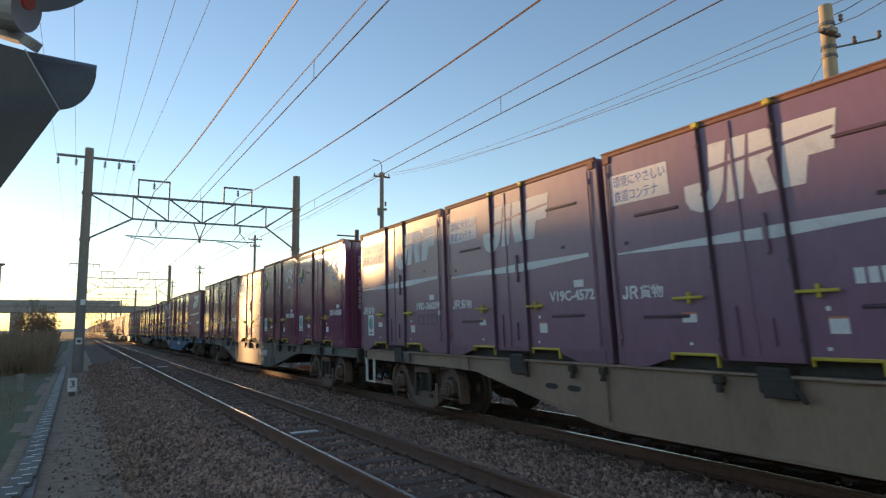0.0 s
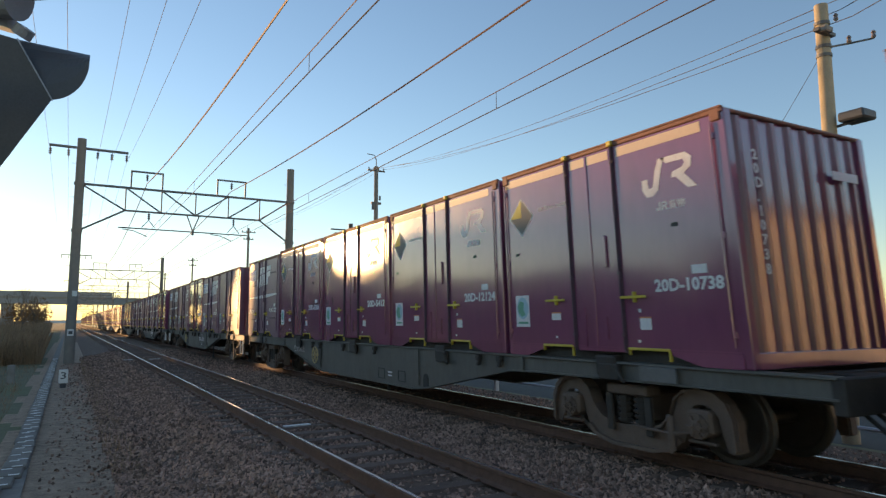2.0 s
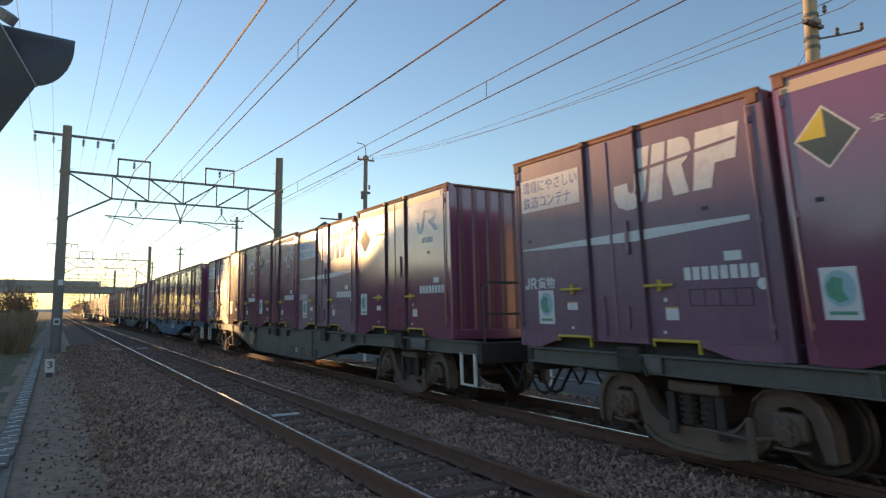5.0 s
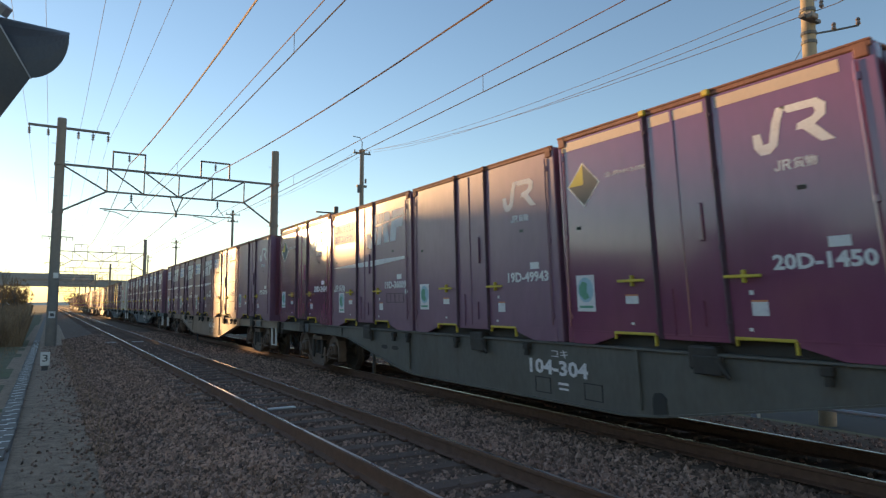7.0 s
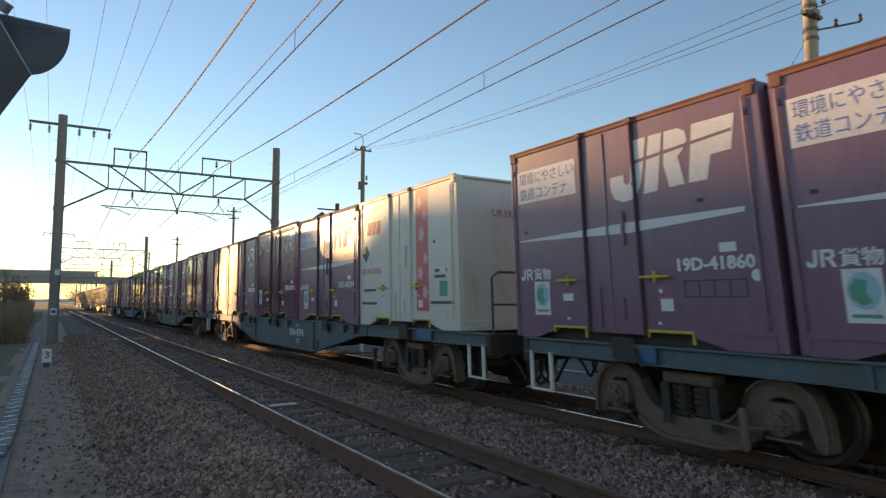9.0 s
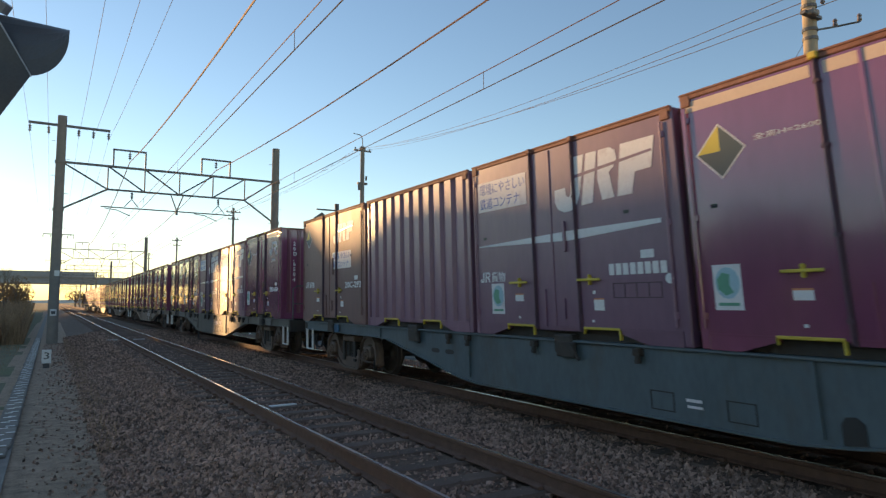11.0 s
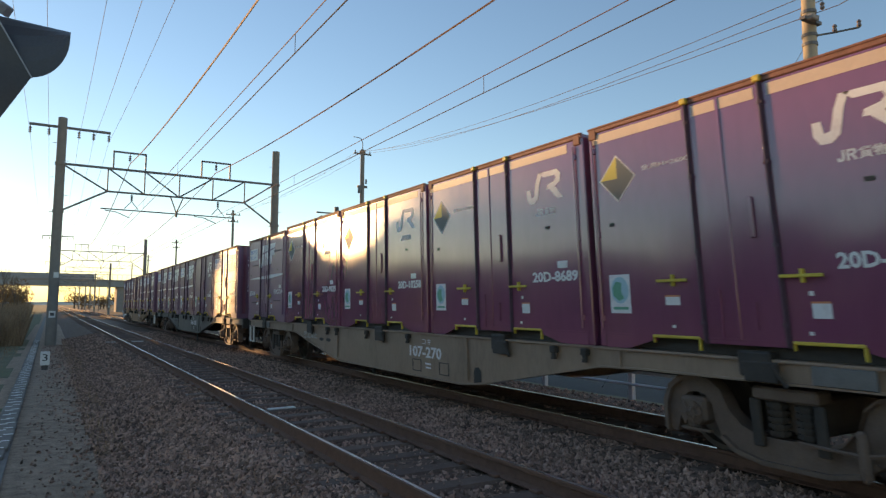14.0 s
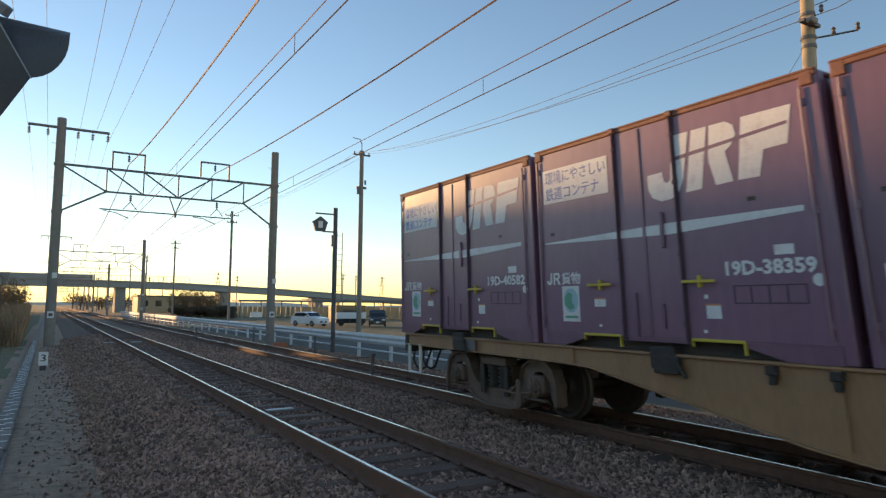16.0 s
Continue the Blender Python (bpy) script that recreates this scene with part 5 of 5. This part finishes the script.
def bridge():
    Y = 200.0
    ob = thing("road_bridge", "long grey road overbridge with fence and ramp across the railway", "bridge")
    prof = [(-60, 6.2), (-8, 6.4), (8, 6.4), (34, 6.0), (62, 4.9), (111, 2.1), (140, 0.4), (140, -.9)]
    top = [(x, z + (1.5 if z > -.5 else 1.0)) for x, z in prof[:-1]]
    g = Geo()
    for (x0, z0), (x1, z1) in zip(prof[:-2], prof[1:-1]):
        g.prism([(x0, z0), (x1, z1), (x1, z1 + 1.3), (x0, z0 + 1.3)], lambda u, v, q: (u, Y + q, v), 0, 9)
    part("deck", g.mesh("deck", BRIDGEM), ob, "grey girder deck")
    g = Geo()
    for (x0, z0), (x1, z1) in zip(prof[:-2], prof[1:-1]):
        g.prism([(x0, z0 + 1.3), (x1, z1 + 1.3), (x1, z1 + 1.9), (x0, z0 + 1.9)], lambda u, v, q: (u, Y + q, v), -.1, .15)
    part("parapet", g.mesh("parapet", CONC), ob)
    for x in (17, -14, 45, 75):
        z = float(np.interp(x, [p[0] for p in prof[:-1]], [p[1] for p in prof[:-1]]))
        part("pier", Geo().box(x - 1.3, x + 1.3, Y + 1, Y + 8, -1, z + .02, .1).mesh("pier", CONC), ob)
    g = Geo()
    for i in range(40):
        x = -12 + i * 1.2
        z = float(np.interp(x, [p[0] for p in prof[:-1]], [p[1] for p in prof[:-1]])) + 1.9
        g.box(x - .05, x + .05, Y - .05, Y + .05, z - .1, z + 1.4)
    g.box(-12, 35, Y - .04, Y + .04, 9.55, 9.65)
    part("fence", g.mesh("fence", GALV), ob, "tall bridge fence")
    panel = Geo()
    panel.box(-60, 10, Y - .15, Y - .1, 8.2, 9.6)
    part("screen", panel.mesh("screen", BRIDGEM), ob, "blue-grey screen panels")


bridge()


def shed(name, label, x0, x1, y0, y1, h, wall, roof, ridge=0.0, kind_="building", turn=0, outline=()):
    ob = thing(name, label, kind_, group="buildings")
    part("wall", Geo().box(x0, x1, y0, y1, -1, h).mesh("wall", wall), ob)
    ob.matrix_basis = pose(0, 0, 0, 0, 0, turn)
    if outline:
        part("roof", Geo().prism(list(outline), lambda u, v, q: (u, q, v), y0 - .3, y1 + .3).mesh("roof", roof), ob)
    elif ridge:
        m_ = (y0 + y1) / 2
        part("roof", Geo().prism([(y0 - .5, h), (m_, h + ridge), (y1 + .5, h)], lambda u, v, q: (q, u, v), x0 - .5, x1 + .5).mesh("roof", roof), ob)
    else:
        part("roof", Geo().box(x0 - .4, x1 + .4, y0 - .4, y1 + .4, h, h + .35, .05).mesh("roof", roof), ob)
    n = max(2, int((x1 - x0) / 4))
    for i in range(n):
        a = x0 + (i + .3) * (x1 - x0) / n
        w = part("window", Geo().box(a, a + .45 * (x1 - x0) / n, y0 - .06, y0 + .1, h * .25, h * .7).mesh("window", GLASSD), ob)
        part("window_frame", Geo().box(a - .06, a + .45 * (x1 - x0) / n + .06, y0 - .04, y0 + .05, h * .25 - .1, h * .25).mesh("window_frame", GUARD), w)
    return ob




def shelter(x0, x1, y0, y1):
    ob = thing("parking_shelter", "long open parking shelter with thin dark roof and slats", "shelter")
    part("roof", Geo().box(x0, x1, y0, y1, 2.25, 2.6, .05).mesh("roof", ROOF), ob, "thin flat roof")
    pm = Geo().box(-.1, .1, -.1, .1, -1, 2.26).mesh("post", GALV)
    n = int((x1 - x0) / 4)
    for i in range(n + 1):
        part("post", pm, ob, m=pose(x0 + .3 + i * (x1 - x0 - .6) / n, y0 + .3, 0))
    sm = Geo().box(-.35, .35, -.04, .04, -1, 1.3).mesh("slat", WALLT)
    for i in range(int((x1 - x0) / 1.0)):
        part("slat", sm, ob, m=pose(x0 + .5 + i * 1.0, y1 + 3, 0))


shelter(36, 66, 100, 105)
shelter(31, 112, 126, 132)

shed("warehouse", "far low pale warehouse with flat roof", 24, 52, 225, 240, 4.2, WALLT, ROOF)
# unseen blocks added towards the sun; roofline and gap shape the train's shade
shed("apartment_block", "unseen plastered block with hipped roof, added to shade the train", 1.0, 9.9, 125, 133, 14.0, WALLH, ROOF, turn=21,
     outline=((1.0, 14), (9.9, 14), (9.9, 14.6), (9.2, 15.7), (1.0, 15.95)))
shed("apartment_block", "unseen plastered block with sloping roof, added to shade the train", 9.9, 13.5, 125, 133, 14.0, WALLH, ROOF, turn=21,
     outline=((9.9, 14), (13.5, 14), (13.5, 15.0), (10.5, 15.4), (9.9, 14.6)))
shed("apartment_block", "unseen wide plastered block with flat roof, added to shade the train", 14.25, 25.1, 125, 133, 14.3, WALLH, ROOF, turn=21)
shed("apartment_block", "unseen plastered block with flat roof, added to shade the train", 25.0, 36.0, 126, 134, 12.5, WALLH, ROOF, turn=21)
# out of view; added so its sunlit wall warms the container end walls
shed("house", "unseen cream plastered block, added to bounce warm sunlight onto container ends", 16.8, 36, -30, -6, 5.2, WALLC, ROOF)


def leaves(g, c, r, n, s, rng, flat_=1.0):
    for _ in range(n):
        d = Vector((rng.gauss(0, 1), rng.gauss(0, 1), rng.gauss(0, 1))).normalized() * rng.uniform(.45, 1.0) ** .5
        p = Vector(c) + Vector((d.x * r[0], d.y * r[1], d.z * r[2]))
        a = Vector((rng.uniform(-1, 1), rng.uniform(-1, 1), rng.uniform(-1, 1))).normalized() * s * rng.uniform(.6, 1.4)
        b = a.orthogonal().normalized() * s * .5
        g.add([p - a, p + b, p + a, p - b], [(0, 1, 2, 3)])


def tree(x, y, h, r, leafm, n, label, seed):
    rng = random.Random(seed)
    z = ground_z(x) - .05
    ob = thing("tree", label, "tree", group="trees")
    g = Geo().cyl((x, y, z), (x + .1, y, z + h * .55), r * .09, 8, r2=r * .04)
    tips = []
    for i in range(9):
        a = i * 2.4
        p = Vector((x, y, z + h * (.25 + .04 * i)))
        q = p + Vector((math.cos(a) * r * .6, math.sin(a) * r * .6, h * (.25 if i % 3 else .02)))
        g.cyl(p, q, r * .035, 5, r2=r * .012)
        tips.append(q)
    part("trunk", g.mesh("trunk", BARK), ob)
    c = Geo()
    for q in tips + [Vector((x, y, z + h * .8))]:
        leaves(c, q, (r * .5, r * .5, h * .22), n // 10, r * .085, rng)
    part("crown", c.mesh("crown", leafm), ob)


rng0 = random.Random(8)
for i in range(14):
    tree(18.5 + i * .68, 118 + rng0.uniform(-2, 2), rng0.uniform(1.8, 2.3), 1.3, HEDGE, 1800, "brownish clipped hedge tree beside the far road", i)
for i in range(9):
    tree(9 + i * 3.2, 330 + rng0.uniform(-20, 20), rng0.uniform(5, 8), 4.0, BRUSH, 500, "far brown winter tree beyond the bridge", 120 + i)
for i in range(5):
    tree(27 + i * 2.2, 172 + rng0.uniform(-3, 3), rng0.uniform(5, 6.5), 2.4, BRUSH, 700, "brown winter tree near the bridge", 20 + i)
for i in range(6):
    tree(-5.2 - rng0.uniform(0, 4), 128 + i * 9, rng0.uniform(4, 6.5), 2.2, BRUSH, 800, "brown scrubby winter tree beside the line", 40 + i)


for i in range(34):
    tree(-12.5 + rng0.uniform(-1.5, 1), 6 + i * 2.8, rng0.uniform(4.3, 5.7), 2.3, HEDGE, 1300, "brownish-green scrubby tree behind the footpath", 60 + i)


def reeds():
    rng = random.Random(3)
    g = Geo()
    for _ in range(9000):
        y = 34 + 95 * rng.random() ** 1.6
        x = -.9 - (.02 * (y - 30)) - rng.random() ** 1.3 * 7
        h = rng.uniform(.5, 1.5) * (1 + .006 * y) * (.6 + .8 * noise.noise((x * .3, y * .12, 0)) ** 2 + .3)
        z = ground_z(x) - .03
        d = Vector((rng.uniform(-.3, .3), rng.uniform(-.3, .3), 1)) * h
        p = Vector((x, y, z))
        s = Vector((rng.uniform(-1, 1), rng.uniform(-1, 1), 0)).normalized() * rng.uniform(.015, .04)
        g.add([p - s, p + s, p + d * .6 + s * 1.2, p + d, p + d * .6 - s], [(0, 1, 2, 3, 4)])
    thing("dry_reeds", "tangled brown dry reeds and weeds beside the line", "reeds", g.mesh("dry_reeds", REED), kind="stuff")
    g = Geo()
    for _ in range(2600):
        y = 9 + 28 * rng.random() ** 1.2
        x = rng.choice((-1.0 - 3.5 * rng.random(), -1.0 - 2 * rng.random(), .55 + .35 * rng.random()))
        h = rng.uniform(.05, .18) if x > 0 else rng.uniform(.06, .3)
        p = Vector((x, y, ground_z(x) - .01))
        d = Vector((rng.uniform(-.5, .5), rng.uniform(-.5, .5), 1)) * h
        s = Vector((rng.uniform(-1, 1), rng.uniform(-1, 1), 0)).normalized() * .008
        g.add([p - s, p + s, p + d], [(0, 1, 2)])
    thing("dead_grass", "thin dead grass along the path and trough", "grass", g.mesh("dead_grass", REED), kind="stuff")


reeds()


def bare_shrub(x, y, h, seed):
    rng = random.Random(seed)
    g = Geo()

    def grow(p, d, ln, r, lev):
        q = p + d * ln
        g.cyl(p, q, r, 4, r2=r * .6)
        if lev:
            for _ in range(3):
                nd = (d + Vector((rng.uniform(-.6, .6), rng.uniform(-.6, .6), rng.uniform(-.1, .5)))).normalized()
                grow(q, nd, ln * .68, r * .6, lev - 1)
    grow(Vector((x, y, ground_z(x) - .05)), Vector((.05, 0, 1)), h * .36, .05, 4)
    ob = thing("bare_tree", "leafless thin winter tree beside the line", "tree", group="trees")
    part("trunk", g.mesh("trunk", BARK), ob)


bare_shrub(-3.3, 62, 5.0, 2)
bare_shrub(-4.3, 70, 5.2, 5)
bare_shrub(-2.9, 80, 4.5, 9)


def car(x, y, rz, paint, label, big=1.0, van=False):
    ob = thing("car", label, "car", m=pose(x, y, -.72, 0, 0, rz), group="cars")
    L, W, H = (4.3, 1.76, 1.55) if not van else (4.5, 1.75, 1.8)
    side = [(-L / 2, .3), (-L / 2, .75), (-L / 2 + .1, .92), (-L * .22, 1.02), (-L * .08, 1.42), (L * .05, H), (L * .3, H - .03), (L * .44, 1.1), (L / 2, .95), (L / 2, .35), (L / 2 - .2, .25), (-L / 2 + .2, .25)]
    g = Geo().prism(side, lambda u, v, q: (u, q, v), -W / 2, W / 2)
    bm = bmesh.new()
    me = g.mesh("body", paint)
    bm.from_mesh(me)
    bmesh.ops.bevel(bm, geom=[e for e in bm.edges if len(e.link_faces) == 2], offset=.09, segments=2, affect='EDGES')
    bm.to_mesh(me)
    bm.free()
    part("body", me, ob)
    gl = Geo()
    win = [(-L * .19, 1.04), (-L * .07, 1.38), (L * .05, H - .1), (L * .28, H - .13), (L * .38, 1.08)]
    for s in (-1, 1):
        gl.prism(win, lambda u, v, q: (u, s * q, v), W / 2 - .02, W / 2 + .004)
    part("side_window", gl.mesh("side_window", GLASSD), ob)
    ws = Geo().prism([(-L * .21, 1.045), (-L * .20, 1.06), (-L * .085, 1.43), (-L * .095, 1.44)], lambda u, v, q: (u, q, v), -W / 2 + .13, W / 2 - .13)
    part("windscreen", ws.mesh("windscreen", GLASSD), ob)
    for s in (-1, 1):
        part("headlight", Geo().box(-L / 2 - .01, -L / 2 + .25, s * .62 - .18, s * .62 + .18, .68, .84, .04).mesh("headlight", LIGHTC), ob)
        part("mirror", Geo().box(-L * .15, -L * .11, s * (W / 2 + .12) - .09, s * (W / 2 + .12) + .09, 1.02, 1.15, .03).mesh("mirror", paint), ob)
        for a in (-1.3, 1.3):
            wh = part("wheel", Geo().cyl((a, s * (W / 2 - .1), .31), (a, s * (W / 2 + .02), .31), .31, 18).mesh("wheel", TYRE), ob)
            part("rim", Geo().cyl((a, s * (W / 2 + .02), .31), (a, s * (W / 2 + .03), .31), .2, 12).mesh("rim", GALV), wh)
    part("grille", Geo().box(-L / 2 - .015, -L / 2 + .05, -.5, .5, .4, .6, .02).mesh("grille", BLACKP), ob)
    part("number_plate", Geo().box(-L / 2 - .03, -L / 2 - .01, -.17, .17, .42, .58).mesh("number_plate", PLATE), ob)


car(24.2, 67.6, 112, CARW, "white hatchback car standing on the far road")
car(30.6, 64.2, 66, CARD, "dark high-roofed car standing on the far road", van=True)
tk = thing("box_truck", "parked truck with white and dark striped box body", "truck")
part("box", Geo().box(27.6, 31.2, 68.5, 71, -.45, 1.55, .05).mesh("box", CARD), tk)
part("stripe", Geo().box(27.58, 31.22, 68.48, 68.52, .05, .75).mesh("stripe", CARW), tk)
for a in (28.2, 30.6):
    part("wheel", Geo().cyl((a, 68.45, -.42), (a, 68.7, -.42), .33, 16).mesh("wheel", TYRE), tk)
for i, xx in enumerate((27, 36)):
    sg = thing("yellow_sign", "pale yellow board standing by the road", "sign", group="boards")
    part("board", Geo().box(xx - .9, xx + .9, 99 + i, 99.08 + i, -.3, .5).mesh("board", PLATE), sg)
    part("leg", Geo().box(xx - .05, xx + .05, 99.1 + i, 99.2 + i, -.9, .4).mesh("leg", DARKST), sg)


def pylon(x, y, h):
    ob = thing("power_pylon", "distant lattice power pylon against the sky", "pylon", group="pylons")
    g = Geo()
    for sx in (-1, 1):
        for sy in (-1, 1):
            g.cyl((x + sx * 3, y + sy * 3, -1), (x + sx * .4, y + sy * .4, h), .2, 4)
    for i in range(8):
        w0, w1 = 3 - 2.6 * i / 8, 3 - 2.6 * (i + 1) / 8
        g.cyl((x - w0, y, h * i / 8), (x + w1, y, h * (i + 1) / 8), .1, 4)
        g.cyl((x + w0, y, h * i / 8), (x - w1, y, h * (i + 1) / 8), .1, 4)
    part("lattice", g.mesh("lattice", GALV), ob)
    for z in (.72, .84, .95):
        part("cross_arm", Geo().box(x - 4.5, x + 4.5, y - .2, y + .2, h * z - .2, h * z + .2).mesh("cross_arm", GALV), ob)


pylon(310, 640, 34)
pylon(150, 700, 36)


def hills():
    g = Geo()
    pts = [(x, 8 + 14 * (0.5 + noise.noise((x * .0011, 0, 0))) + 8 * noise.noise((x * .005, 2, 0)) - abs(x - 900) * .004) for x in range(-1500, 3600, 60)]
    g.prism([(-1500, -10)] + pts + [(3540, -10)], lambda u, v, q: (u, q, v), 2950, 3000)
    thing("hills", "distant hills on the horizon, haze painted into their pale colour", "hills", g.mesh("hills", HILL), kind="structure")


hills()


def motions():
    for ob, y, z in MOVERS:
        walk(ob, [(0.0, pose(FAR_X, y + SPEED * 16.0, z)), (16.0, pose(FAR_X, y, z))])
    # the wheelsets all turn alike: one set of keys serves them
    first = WHEELS[0]
    walk(first, [(i / FPS, pose(0, 0, 0, 85.0 * i)) for i in range(16 * FPS + 1)])
    for ws in WHEELS[1:]:
        ws.rotation_mode = 'QUATERNION'
        ws.animation_data_create()
        ws.animation_data.action = first.animation_data.action
        ws.animation_data.action_slot = first.animation_data.action_slot


motions()
